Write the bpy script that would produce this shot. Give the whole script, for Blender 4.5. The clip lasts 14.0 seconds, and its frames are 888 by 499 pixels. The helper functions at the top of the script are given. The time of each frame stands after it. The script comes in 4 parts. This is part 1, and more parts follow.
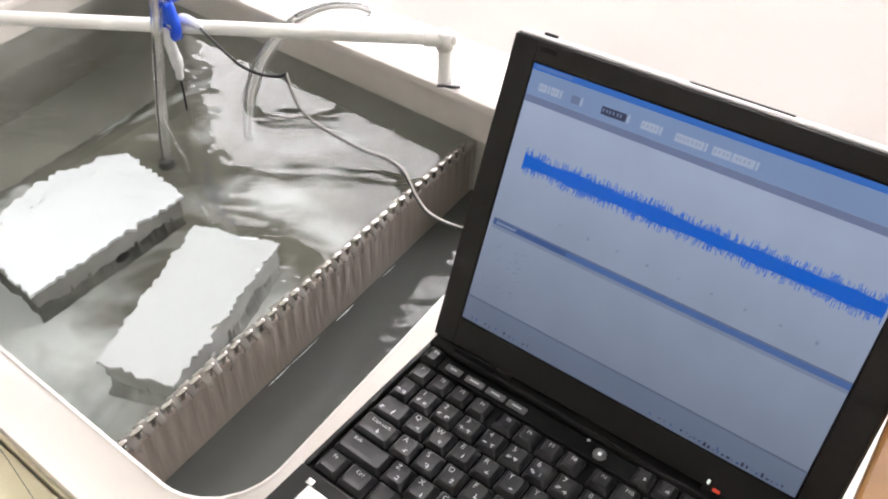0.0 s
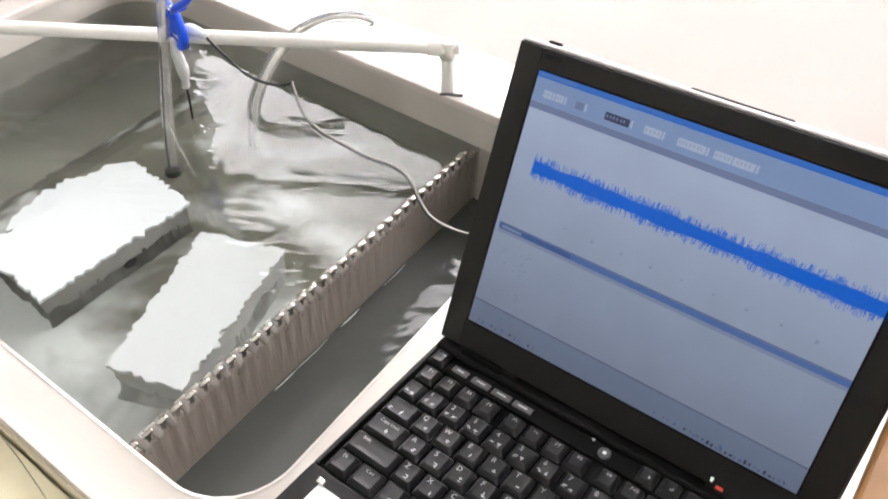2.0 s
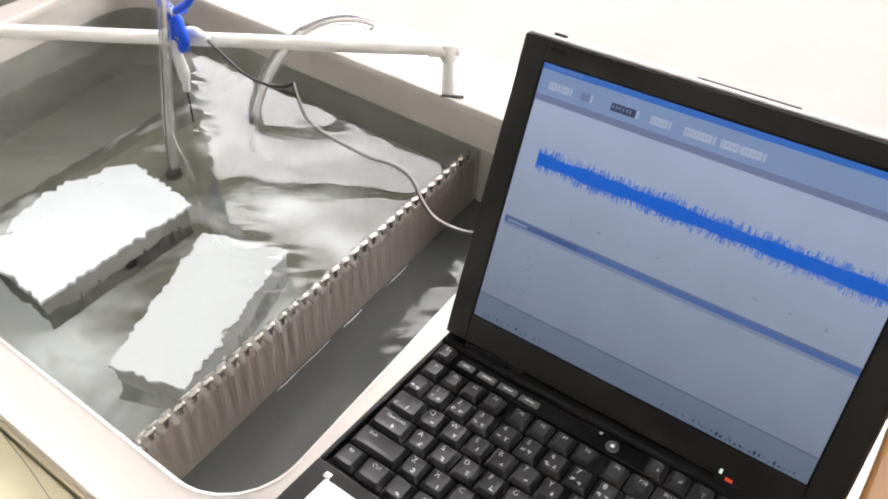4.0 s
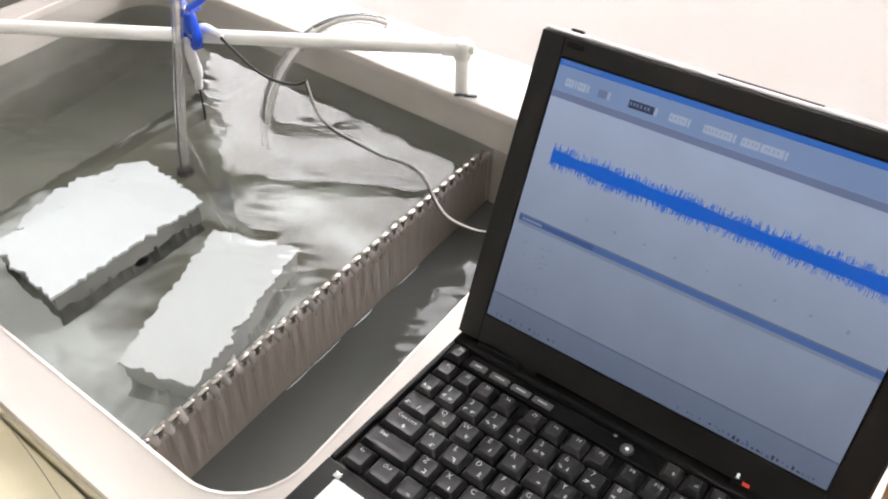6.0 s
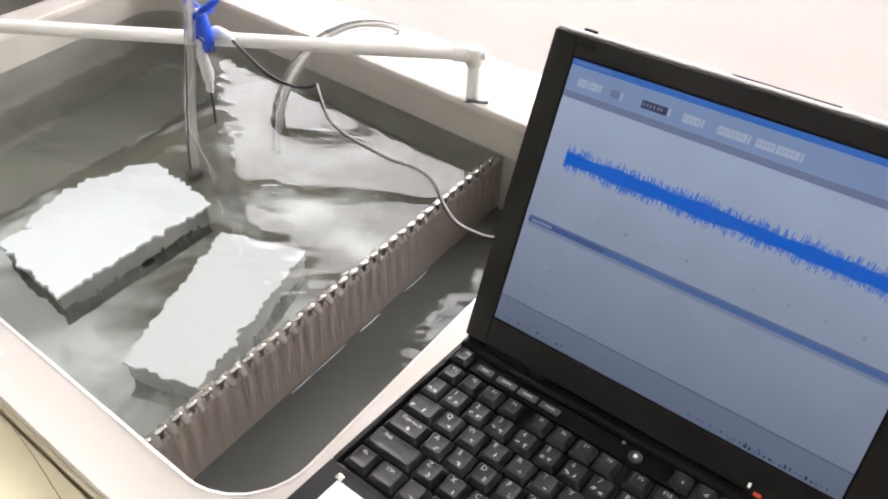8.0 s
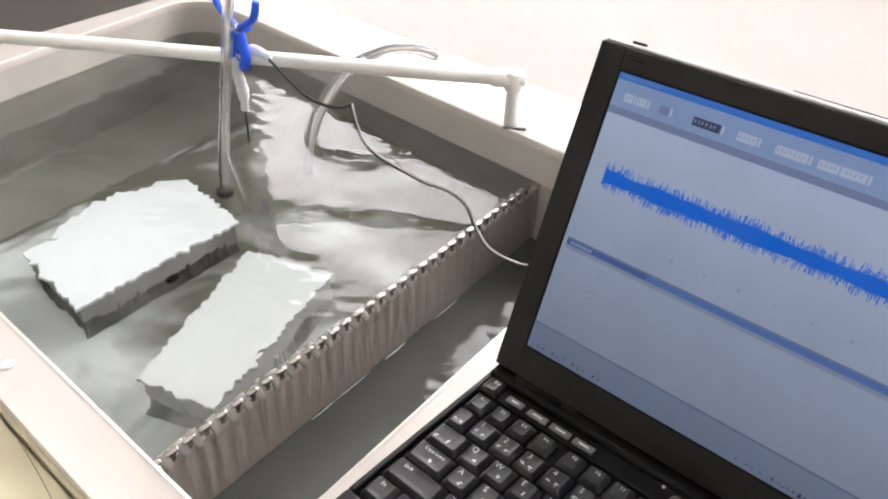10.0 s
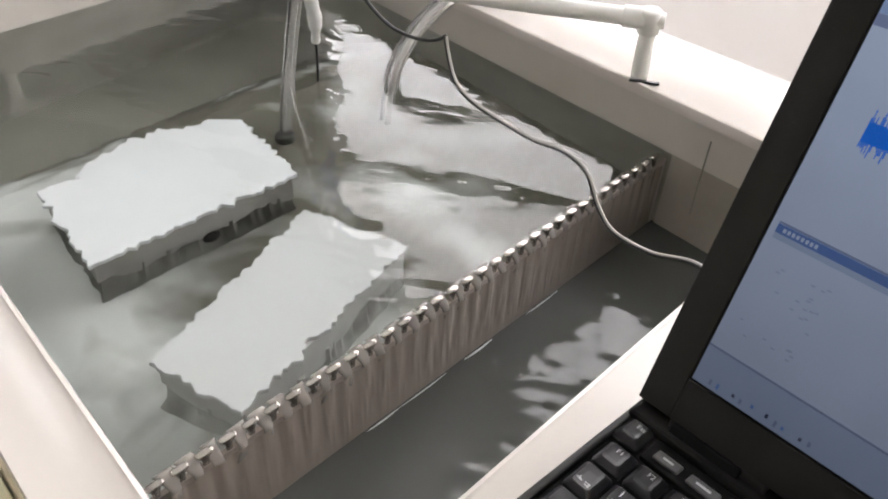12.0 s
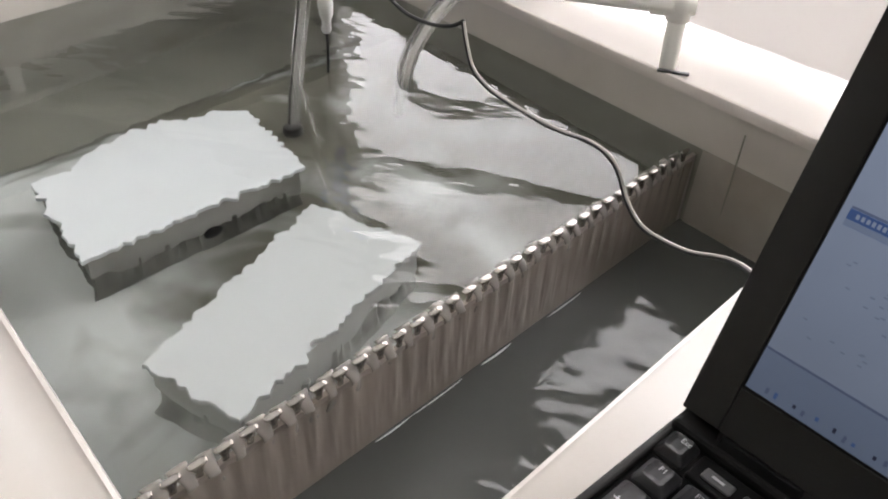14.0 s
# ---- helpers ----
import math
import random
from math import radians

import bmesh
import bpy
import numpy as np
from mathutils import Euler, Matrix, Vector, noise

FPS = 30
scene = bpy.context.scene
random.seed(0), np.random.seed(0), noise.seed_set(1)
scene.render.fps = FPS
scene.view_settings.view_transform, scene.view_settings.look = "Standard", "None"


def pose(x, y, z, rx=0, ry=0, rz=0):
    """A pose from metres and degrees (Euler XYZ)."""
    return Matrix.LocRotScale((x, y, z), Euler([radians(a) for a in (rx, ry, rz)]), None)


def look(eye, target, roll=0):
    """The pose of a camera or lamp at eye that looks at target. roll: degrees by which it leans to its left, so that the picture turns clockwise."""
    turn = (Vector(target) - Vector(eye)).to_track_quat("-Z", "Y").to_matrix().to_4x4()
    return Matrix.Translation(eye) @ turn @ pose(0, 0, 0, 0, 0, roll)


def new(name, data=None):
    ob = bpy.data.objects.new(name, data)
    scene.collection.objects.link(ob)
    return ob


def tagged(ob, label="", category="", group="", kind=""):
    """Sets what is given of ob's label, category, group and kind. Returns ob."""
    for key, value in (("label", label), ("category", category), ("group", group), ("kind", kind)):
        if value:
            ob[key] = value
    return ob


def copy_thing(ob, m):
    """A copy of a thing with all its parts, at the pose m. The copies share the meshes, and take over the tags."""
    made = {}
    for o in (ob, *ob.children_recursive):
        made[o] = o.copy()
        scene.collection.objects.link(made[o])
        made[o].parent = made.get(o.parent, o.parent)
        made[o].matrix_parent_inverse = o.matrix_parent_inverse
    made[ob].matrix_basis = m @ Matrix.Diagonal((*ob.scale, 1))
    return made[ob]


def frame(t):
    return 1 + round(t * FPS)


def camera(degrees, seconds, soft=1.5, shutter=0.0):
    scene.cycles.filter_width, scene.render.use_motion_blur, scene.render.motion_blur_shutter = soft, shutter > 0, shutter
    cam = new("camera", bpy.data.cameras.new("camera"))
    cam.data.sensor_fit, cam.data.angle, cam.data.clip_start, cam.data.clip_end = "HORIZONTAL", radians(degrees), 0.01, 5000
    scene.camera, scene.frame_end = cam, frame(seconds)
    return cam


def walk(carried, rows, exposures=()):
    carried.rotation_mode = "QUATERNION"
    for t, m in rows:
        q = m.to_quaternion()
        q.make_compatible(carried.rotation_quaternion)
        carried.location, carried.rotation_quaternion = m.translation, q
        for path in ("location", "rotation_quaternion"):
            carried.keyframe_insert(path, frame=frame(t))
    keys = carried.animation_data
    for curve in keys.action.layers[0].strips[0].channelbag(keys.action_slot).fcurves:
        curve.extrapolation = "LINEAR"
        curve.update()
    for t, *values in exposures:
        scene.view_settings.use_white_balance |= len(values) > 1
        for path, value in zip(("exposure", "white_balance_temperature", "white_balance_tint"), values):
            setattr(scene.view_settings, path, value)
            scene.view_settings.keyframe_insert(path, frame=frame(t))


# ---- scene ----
cam = camera(57.5, 14.0, soft=2.0)
PATH = [
    (0, (0.227, -0.277, 0.45), (-0.686, 0.923, -0.863), 0.3),
    (0.5, (0.23, -0.282, 0.452), (-0.675, 0.919, -0.867), 0.6),
    (1, (0.229, -0.285, 0.453), (-0.683, 0.91, -0.866), 0.4),
    (1.5, (0.227, -0.287, 0.454), (-0.686, 0.923, -0.85), 0.6),
    (2, (0.229, -0.29, 0.454), (-0.69, 0.926, -0.841), 0.3),
    (4.5, (0.228, -0.3, 0.44), (-0.7, 0.938, -0.828), 0.2),
    (5, (0.227, -0.297, 0.438), (-0.717, 0.931, -0.827), 0.0),
    (5.5, (0.224, -0.298, 0.436), (-0.72, 0.928, -0.83), 0.2),
    (6, (0.224, -0.298, 0.436), (-0.721, 0.927, -0.831), 0.2),
    (6.5, (0.225, -0.297, 0.435), (-0.722, 0.926, -0.832), -0.0),
    (7, (0.226, -0.298, 0.432), (-0.726, 0.93, -0.827), 0.2),
    (9.5, (0.218, -0.295, 0.405), (-0.83, 0.927, -0.782), 0.9),
    (10, (0.214, -0.284, 0.396), (-0.86, 0.937, -0.769), 1.0),
    (10.5, (0.204, -0.271, 0.385), (-0.88, 0.929, -0.792), 1.2),
    (11, (0.177, -0.249, 0.36), (-0.949, 0.905, -0.823), 1.4),
    (11.5, (0.137, -0.221, 0.322), (-1.01, 0.893, -0.88), 2.2),
    (12, (0.099, -0.2, 0.293), (-1.062, 0.88, -0.926), 2.0),
    (12.5, (0.08, -0.187, 0.274), (-1.077, 0.899, -0.944), 3.0),
    (13, (0.073, -0.18, 0.265), (-1.104, 0.89, -0.948), 2.1),
    (13.5, (0.074, -0.182, 0.261), (-1.11, 0.883, -0.948), 2.2),
    (14, (0.076, -0.183, 0.261), (-1.113, 0.883, -0.943), 1.8),
]
walk(cam, [(t, look(eye, target, roll)) for t, eye, target, roll in PATH], exposures=[(0, 0.04), (4, 0.1), (5.2, 0.1), (6, -0.03), (7.2, -0.04), (9.5, -0.03), (10, -0.03), (11, -0.08), (11.5, -0.24), (12, -0.40), (12.5, -0.50), (14, -0.50)])


# ---- light ----
world = bpy.data.worlds.new("world")
scene.world = world
world.use_nodes = True
wn = world.node_tree.nodes
sky = wn.new("ShaderNodeTexSky")
sky.sky_type, sky.sun_disc = "NISHITA", False
sky.sun_elevation, sky.sun_rotation = radians(40), radians(20)
world.node_tree.links.new(sky.outputs[0], wn["Background"].inputs[0])
wn["Background"].inputs[1].default_value = 0.1
SKY_GLOW = 11.2     # daylight behind the window
LAMP_GLOW = 28.0     # unseen tubes on the ceiling, added to lift surfaces facing south

# ---- materials ----


def mat(name, color, rough=0.5, metal=0.0, vary=0.12, scale=30.0, bump=0.0, bump_scale=200.0, coat=0.0, spec=0.5, island=0.0, stain=None, stain_scale=4.0, stain_amount=0.5, stain_edge=(0.45, 0.7)):
    """Principled material with grain and stains at two sizes, in metres of the object's own space."""
    m = bpy.data.materials.new(name)
    m.use_nodes = True
    nt = m.node_tree
    N, L = nt.nodes, nt.links
    p = N["Principled BSDF"]
    p.inputs["Roughness"].default_value, p.inputs["Metallic"].default_value = rough, metal
    p.inputs["Coat Weight"].default_value, p.inputs["Specular IOR Level"].default_value = coat, spec
    co = N.new("ShaderNodeTexCoord")
    n1, n2 = N.new("ShaderNodeTexNoise"), N.new("ShaderNodeTexNoise")
    n1.inputs["Scale"].default_value, n1.inputs["Detail"].default_value = scale, 6
    n2.inputs["Scale"].default_value, n2.inputs["Detail"].default_value = stain_scale, 4
    for n in (n1, n2):
        L.new(co.outputs["Object"], n.inputs["Vector"])
    mix = N.new("ShaderNodeMix")
    mix.data_type = "RGBA"
    lo, hi = [max(0, c * (1 - vary)) for c in color], [min(1, c * (1 + vary)) for c in color]
    mix.inputs[6].default_value, mix.inputs[7].default_value = (*lo, 1), (*hi, 1)
    L.new(n1.outputs["Fac"], mix.inputs[0])
    out = mix.outputs[2]
    if stain:
        ramp = N.new("ShaderNodeMapRange")
        ramp.inputs[1].default_value, ramp.inputs[2].default_value, ramp.inputs[4].default_value = *stain_edge, stain_amount
        L.new(n2.outputs["Fac"], ramp.inputs[0])
        mx = N.new("ShaderNodeMix")
        mx.data_type = "RGBA"
        L.new(ramp.outputs[0], mx.inputs[0])
        L.new(out, mx.inputs[6])
        mx.inputs[7].default_value = (*stain, 1)
        out = mx.outputs[2]
    if island:
        oi = N.new("ShaderNodeObjectInfo")
        hs = N.new("ShaderNodeHueSaturation")
        mr = N.new("ShaderNodeMapRange")
        mr.inputs[3].default_value, mr.inputs[4].default_value = 1 - island, 1 + island
        L.new(oi.outputs["Random"], mr.inputs[0])
        L.new(mr.outputs[0], hs.inputs["Value"])
        L.new(out, hs.inputs["Color"])
        out = hs.outputs[0]
    L.new(out, p.inputs["Base Color"])
    mr = N.new("ShaderNodeMapRange")
    mr.inputs[3].default_value, mr.inputs[4].default_value = max(0, rough - 0.08), min(1, rough + 0.1)
    L.new(n2.outputs["Fac"], mr.inputs[0])
    L.new(mr.outputs[0], p.inputs["Roughness"])
    if bump:
        nb = N.new("ShaderNodeTexNoise")
        nb.inputs["Scale"].default_value, nb.inputs["Detail"].default_value = bump_scale, 5
        L.new(co.outputs["Object"], nb.inputs["Vector"])
        b = N.new("ShaderNodeBump")
        b.inputs["Strength"].default_value, b.inputs["Distance"].default_value = bump, 0.001
        L.new(nb.outputs["Fac"], b.inputs["Height"])
        L.new(b.outputs[0], p.inputs["Normal"])
    return m


def clear(name, color, ior, rough=0.0, bump=0.0, bump_scale=120.0, solid=0.0):
    """Water, glass or clear plastic; solid: the share of it that is cloudy."""
    m = bpy.data.materials.new(name)
    m.use_nodes = True
    N, L = m.node_tree.nodes, m.node_tree.links
    p = N["Principled BSDF"]
    p.inputs["Base Color"].default_value = (*color, 1)
    p.inputs["Roughness"].default_value, p.inputs["IOR"].default_value = rough, ior
    p.inputs["Transmission Weight"].default_value = 1 - solid
    if bump:
        co, nb, b = N.new("ShaderNodeTexCoord"), N.new("ShaderNodeTexNoise"), N.new("ShaderNodeBump")
        nb.inputs["Scale"].default_value, nb.inputs["Detail"].default_value = bump_scale, 3
        b.inputs["Strength"].default_value, b.inputs["Distance"].default_value = bump, 0.002
        L.new(co.outputs["Object"], nb.inputs["Vector"])
        L.new(nb.outputs["Fac"], b.inputs["Height"])
        L.new(b.outputs[0], p.inputs["Normal"])
    return m


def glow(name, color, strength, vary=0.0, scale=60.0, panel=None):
    """A thing that gives off light; panel: (low, high, share) of a flat panel whose viewing-angle dimming is put into
    the glow, weaker towards its lower edge.
    """
    m = bpy.data.materials.new(name)
    m.use_nodes = True
    N, L = m.node_tree.nodes, m.node_tree.links
    p = N["Principled BSDF"]
    p.inputs["Base Color"].default_value = (0.01, 0.01, 0.012, 1)
    p.inputs["Roughness"].default_value = 0.35
    p.inputs["Specular IOR Level"].default_value = 0.15
    p.inputs["Emission Color"].default_value = (*color, 1)
    p.inputs["Emission Strength"].default_value = strength
    if vary:
        co, n1, mix = N.new("ShaderNodeTexCoord"), N.new("ShaderNodeTexNoise"), N.new("ShaderNodeMix")
        mix.data_type = "RGBA"
        n1.inputs["Scale"].default_value = scale
        L.new(co.outputs["Object"], n1.inputs["Vector"])
        L.new(n1.outputs["Fac"], mix.inputs[0])
        mix.inputs[6].default_value = (*[c * (1 - vary) for c in color], 1)
        mix.inputs[7].default_value = (*[c * (1 + vary) for c in color], 1)
        L.new(mix.outputs[2], p.inputs["Emission Color"])
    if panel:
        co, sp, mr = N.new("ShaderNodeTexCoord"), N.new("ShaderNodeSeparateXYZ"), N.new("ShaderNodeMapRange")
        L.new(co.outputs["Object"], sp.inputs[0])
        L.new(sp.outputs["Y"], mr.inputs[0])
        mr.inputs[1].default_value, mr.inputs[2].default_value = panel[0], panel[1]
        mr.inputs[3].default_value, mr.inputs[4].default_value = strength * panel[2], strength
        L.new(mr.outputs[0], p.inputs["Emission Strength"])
    return m


def pale_to_olive(name, pale, olive):
    """Floor that is pale towards the front wall and turns to olive in patches behind."""
    m = mat(name, olive, 0.85, vary=0.25, scale=18, bump=0.3, bump_scale=90)
    N, L = m.node_tree.nodes, m.node_tree.links
    p = N["Principled BSDF"]
    base = p.inputs["Base Color"].links[0].from_socket
    co, sp, n1, n2 = N.new("ShaderNodeTexCoord"), N.new("ShaderNodeSeparateXYZ"), N.new("ShaderNodeTexNoise"), N.new("ShaderNodeTexNoise")
    n1.inputs["Scale"].default_value, n1.inputs["Detail"].default_value, n1.inputs["Distortion"].default_value = 8.0, 3, 0.6
    n2.inputs["Scale"].default_value, n2.inputs["Detail"].default_value = 26.0, 5
    L.new(co.outputs["Object"], sp.inputs[0])
    for n in (n1, n2):
        L.new(co.outputs["Object"], n.inputs["Vector"])
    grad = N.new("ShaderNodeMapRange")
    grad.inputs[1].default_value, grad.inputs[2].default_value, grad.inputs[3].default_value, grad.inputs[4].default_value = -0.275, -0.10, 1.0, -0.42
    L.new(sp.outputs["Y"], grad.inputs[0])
    a, b, c = [N.new("ShaderNodeMath") for _ in range(3)]
    a.operation, b.operation, c.operation = "MULTIPLY_ADD", "MULTIPLY_ADD", "ADD"
    a.inputs[1].default_value, a.inputs[2].default_value = 4.2, -2.25
    L.new(n1.outputs["Fac"], a.inputs[0])
    b.inputs[1].default_value = 0.9
    L.new(n2.outputs["Fac"], b.inputs[0])
    L.new(a.outputs[0], b.inputs[2])
    L.new(b.outputs[0], c.inputs[0])
    L.new(grad.outputs[0], c.inputs[1])
    # a soft pale streak running towards the weir
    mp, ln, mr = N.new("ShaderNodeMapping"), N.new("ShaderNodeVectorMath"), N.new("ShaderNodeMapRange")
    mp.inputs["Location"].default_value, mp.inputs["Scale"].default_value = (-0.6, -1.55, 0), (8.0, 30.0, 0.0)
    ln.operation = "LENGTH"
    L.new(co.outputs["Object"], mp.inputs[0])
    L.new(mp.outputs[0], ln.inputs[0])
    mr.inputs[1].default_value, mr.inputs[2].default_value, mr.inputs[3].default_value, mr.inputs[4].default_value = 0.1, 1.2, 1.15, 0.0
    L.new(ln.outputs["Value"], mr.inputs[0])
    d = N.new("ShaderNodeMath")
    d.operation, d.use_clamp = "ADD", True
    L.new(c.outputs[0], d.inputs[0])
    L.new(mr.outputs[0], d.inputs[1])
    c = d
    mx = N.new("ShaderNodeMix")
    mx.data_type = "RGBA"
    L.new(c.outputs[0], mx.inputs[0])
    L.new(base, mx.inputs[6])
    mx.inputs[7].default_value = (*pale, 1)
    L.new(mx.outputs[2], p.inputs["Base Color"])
    return m


M_FLOOR_IN = pale_to_olive("patchy_pale_floor", (0.57, 0.60, 0.575), (0.115, 0.112, 0.084))
M_RIM = mat("cream_enamel", (0.61, 0.565, 0.52), 0.17, vary=0.03, scale=12, bump=0.05, bump_scale=300, stain=(0.58, 0.53, 0.46), stain_scale=9, stain_amount=0.22)
M_BASIN = mat("grey_basin", (0.49, 0.46, 0.415), 0.42, vary=0.08, scale=25, bump=0.08, bump_scale=250, stain=(0.40, 0.37, 0.325), stain_scale=7, stain_amount=0.5)
# damp wall colour, with the trough's shade worked into it
M_DAMP_SHADED = mat("damp_shaded_basin", (0.33, 0.30, 0.26), 0.35, vary=0.12, scale=25, bump=0.08, bump_scale=250, stain=(0.22, 0.195, 0.16), stain_scale=14, stain_amount=0.6)
# wall under water: murk and the dark reflection are put into the olive
M_WETTED = mat("murk_olive", (0.26, 0.255, 0.22), 0.6, vary=0.2, scale=25, stain=(0.17, 0.17, 0.135), stain_scale=8, stain_amount=0.7)
M_DEEP = mat("deep_floor", (0.22, 0.22, 0.185), 0.85, vary=0.3, scale=10)
M_PANEL = mat("yellowed_panel", (0.72, 0.66, 0.46), 0.5, vary=0.1, scale=8, bump=0.15, bump_scale=120, stain=(0.62, 0.54, 0.34), stain_scale=10, stain_amount=0.5)
M_BRASS = mat("yellow_trim", (0.58, 0.51, 0.36), 0.35, vary=0.1)
M_GROOVE = mat("brown_groove", (0.16, 0.125, 0.075), 0.6, vary=0.3, scale=60)
M_BENCH = mat("pale_bench", (0.405, 0.372, 0.342), 0.7, spec=0.2, vary=0.03, scale=6, stain=(0.37, 0.34, 0.31), stain_scale=2, stain_amount=0.4)
M_WALL = mat("grey_wall", (0.36, 0.35, 0.33), 0.8, vary=0.03, scale=5, bump=0.1)
M_CEIL = mat("ceiling_board", (0.78, 0.78, 0.76), 0.9, vary=0.03, scale=5)
M_DARKWALL = mat("black_curtain", (0.008, 0.008, 0.008), 0.9, spec=0.05, vary=0.3)
M_DARKFLOOR = mat("dark_floor", (0.005, 0.005, 0.005), 0.85, spec=0.05, vary=0.3, scale=10)
M_WOOD = mat("brown_wood", (0.40, 0.20, 0.06), 0.45, vary=0.25, scale=14)
M_PVC = mat("white_pvc", (0.86, 0.85, 0.80), 0.32, vary=0.03, scale=40, stain=(0.76, 0.73, 0.65), stain_scale=18, stain_amount=0.35)
M_BLUE = mat("blue_plastic", (0.01, 0.09, 0.72), 0.3, vary=0.12, scale=60)
M_TAPE = mat("white_tape", (0.78, 0.78, 0.76), 0.6, vary=0.08, scale=90, bump=0.6, bump_scale=150)
M_BLACKWIRE = mat("black_cable", (0.02, 0.02, 0.02), 0.4)
M_GREYWIRE = mat("pale_cable", (0.55, 0.53, 0.49), 0.28, vary=0.05)
M_WEIR = mat("brown_steel", (0.27, 0.235, 0.205), 0.32, metal=0.35, vary=0.14, scale=60, bump=0.1, stain=(0.2, 0.165, 0.135), stain_scale=25, stain_amount=0.5)
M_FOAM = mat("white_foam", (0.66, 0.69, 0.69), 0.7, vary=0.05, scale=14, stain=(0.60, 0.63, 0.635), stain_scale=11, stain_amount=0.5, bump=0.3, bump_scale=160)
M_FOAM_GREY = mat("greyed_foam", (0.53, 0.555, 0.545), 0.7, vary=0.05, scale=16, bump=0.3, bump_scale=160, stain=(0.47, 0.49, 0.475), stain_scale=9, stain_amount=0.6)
M_BLACK = mat("black_shell", (0.0105, 0.0092, 0.0086), 0.5, spec=0.27, vary=0.12, scale=50, bump=0.12, bump_scale=900, stain=(0.014, 0.0125, 0.011), stain_scale=14, stain_amount=0.5)
M_KEY = mat("key_plastic", (0.029, 0.028, 0.029), 0.42, spec=0.4, vary=0.08, scale=90, bump=0.1, bump_scale=900, island=0.25)
M_DECK = mat("dark_deck", (0.006, 0.0056, 0.0054), 0.55, spec=0.14, vary=0.15, scale=50, bump=0.12, bump_scale=900)
M_KEYLEG = mat("key_legend", (0.55, 0.55, 0.56), 0.6, vary=0.04)
M_WELL = mat("key_well", (0.004, 0.004, 0.004), 0.6, spec=0.15)
M_BTN = mat("grey_button", (0.10, 0.10, 0.10), 0.35, vary=0.1)
# block sides and feet: murk and shadow are put into these colours
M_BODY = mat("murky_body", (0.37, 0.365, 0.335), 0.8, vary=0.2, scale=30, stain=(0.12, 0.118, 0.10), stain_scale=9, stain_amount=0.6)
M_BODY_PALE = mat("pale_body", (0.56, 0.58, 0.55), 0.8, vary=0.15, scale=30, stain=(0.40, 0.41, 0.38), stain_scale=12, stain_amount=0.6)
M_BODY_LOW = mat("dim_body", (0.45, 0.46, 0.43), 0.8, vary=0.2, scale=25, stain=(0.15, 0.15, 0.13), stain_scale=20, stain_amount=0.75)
M_FOOT_SHADE = mat("foot_shade", (0.09, 0.089, 0.075), 0.8, vary=0.4, scale=30, bump=0.3, bump_scale=90, stain=(0.22, 0.22, 0.19), stain_scale=22, stain_amount=0.7)
M_RACK = mat("dark_rack", (0.045, 0.045, 0.038), 0.6, vary=0.3)
M_STEEL = mat("bright_steel", (0.62, 0.61, 0.58), 0.25, metal=1.0, vary=0.06)
M_LABEL = mat("white_label", (0.85, 0.85, 0.84), 0.5, vary=0.02)
# the window's reflection on the lid edge, painted as a white colour
M_EDGE_SHEEN = mat("lid_edge_sheen", (0.80, 0.78, 0.75), 0.25, vary=0.05)
M_WATER = clear("water", (0.945, 0.955, 0.95), 1.33, 0.0)
M_MURK = clear("murky_water", (0.075, 0.077, 0.071), 1.33, 0.0, bump=0.05, bump_scale=60, solid=0.8)
M_FALL = clear("falling_water", (0.30, 0.262, 0.228), 1.4, 0.1, bump=0.12, bump_scale=110, solid=0.85)
M_TONGUE = clear("water_tongue", (0.40, 0.37, 0.335), 1.36, 0.05, bump=0.12, bump_scale=140, solid=0.5)
M_TUBE = clear("clear_tube", (0.87, 0.865, 0.84), 1.22, 0.06, solid=0.16)
M_GLASS = clear("window_glass", (1, 1, 1), 1.45)
M_SKY = glow("daylight", (1.0, 0.968, 0.99), SKY_GLOW)
M_LAMP = glow("lamp_tube", (0.99, 0.985, 1.0), LAMP_GLOW)

# ---- mesh helpers ----


def link(name, bm, material, parent=None, smooth=False, label=""):
    me = bpy.data.meshes.new(name)
    if smooth:
        for fc in bm.faces:
            fc.smooth = True
    bm.normal_update()
    bm.to_mesh(me)
    bm.free()
    me.materials.append(material)
    ob = new(name, me)
    if parent is not None:
        ob.parent = parent
    if label:
        tagged(ob, label)
    return ob


part = link


def thing(name, label, category, group="", at=(0, 0, 0), kind=""):
    ob = new(name)
    ob.empty_display_size = 0.02
    ob.location = at
    return tagged(ob, label, category, group, kind)


def box(bm, lo, hi, bevel=0.0, seg=2):
    r = bmesh.ops.create_cube(bm, size=1.0)
    for v in r["verts"]:
        v.co = Vector([lo[i] + (v.co[i] + 0.5) * (hi[i] - lo[i]) for i in range(3)])
    if bevel:
        es = list({e for v in r["verts"] for e in v.link_edges})
        bmesh.ops.bevel(bm, geom=es, offset=bevel, segments=seg, affect="EDGES", profile=0.5)
    return bm


def boxed(lo, hi, bevel=0.0, seg=2):
    return box(bmesh.new(), lo, hi, bevel, seg)


def loops(bm, rings, close_first=False, close_last=False):
    """Skins a row of closed rings of equal length."""
    vs = [[bm.verts.new(p) for p in r] for r in rings]
    n = len(vs[0])
    for a, b in zip(vs, vs[1:]):
        for i in range(n):
            bm.faces.new((a[i], a[(i + 1) % n], b[(i + 1) % n], b[i]))
    if close_first:
        bm.faces.new(list(reversed(vs[0])))
    if close_last:
        bm.faces.new(vs[-1])
    bmesh.ops.recalc_face_normals(bm, faces=bm.faces)
    return bm


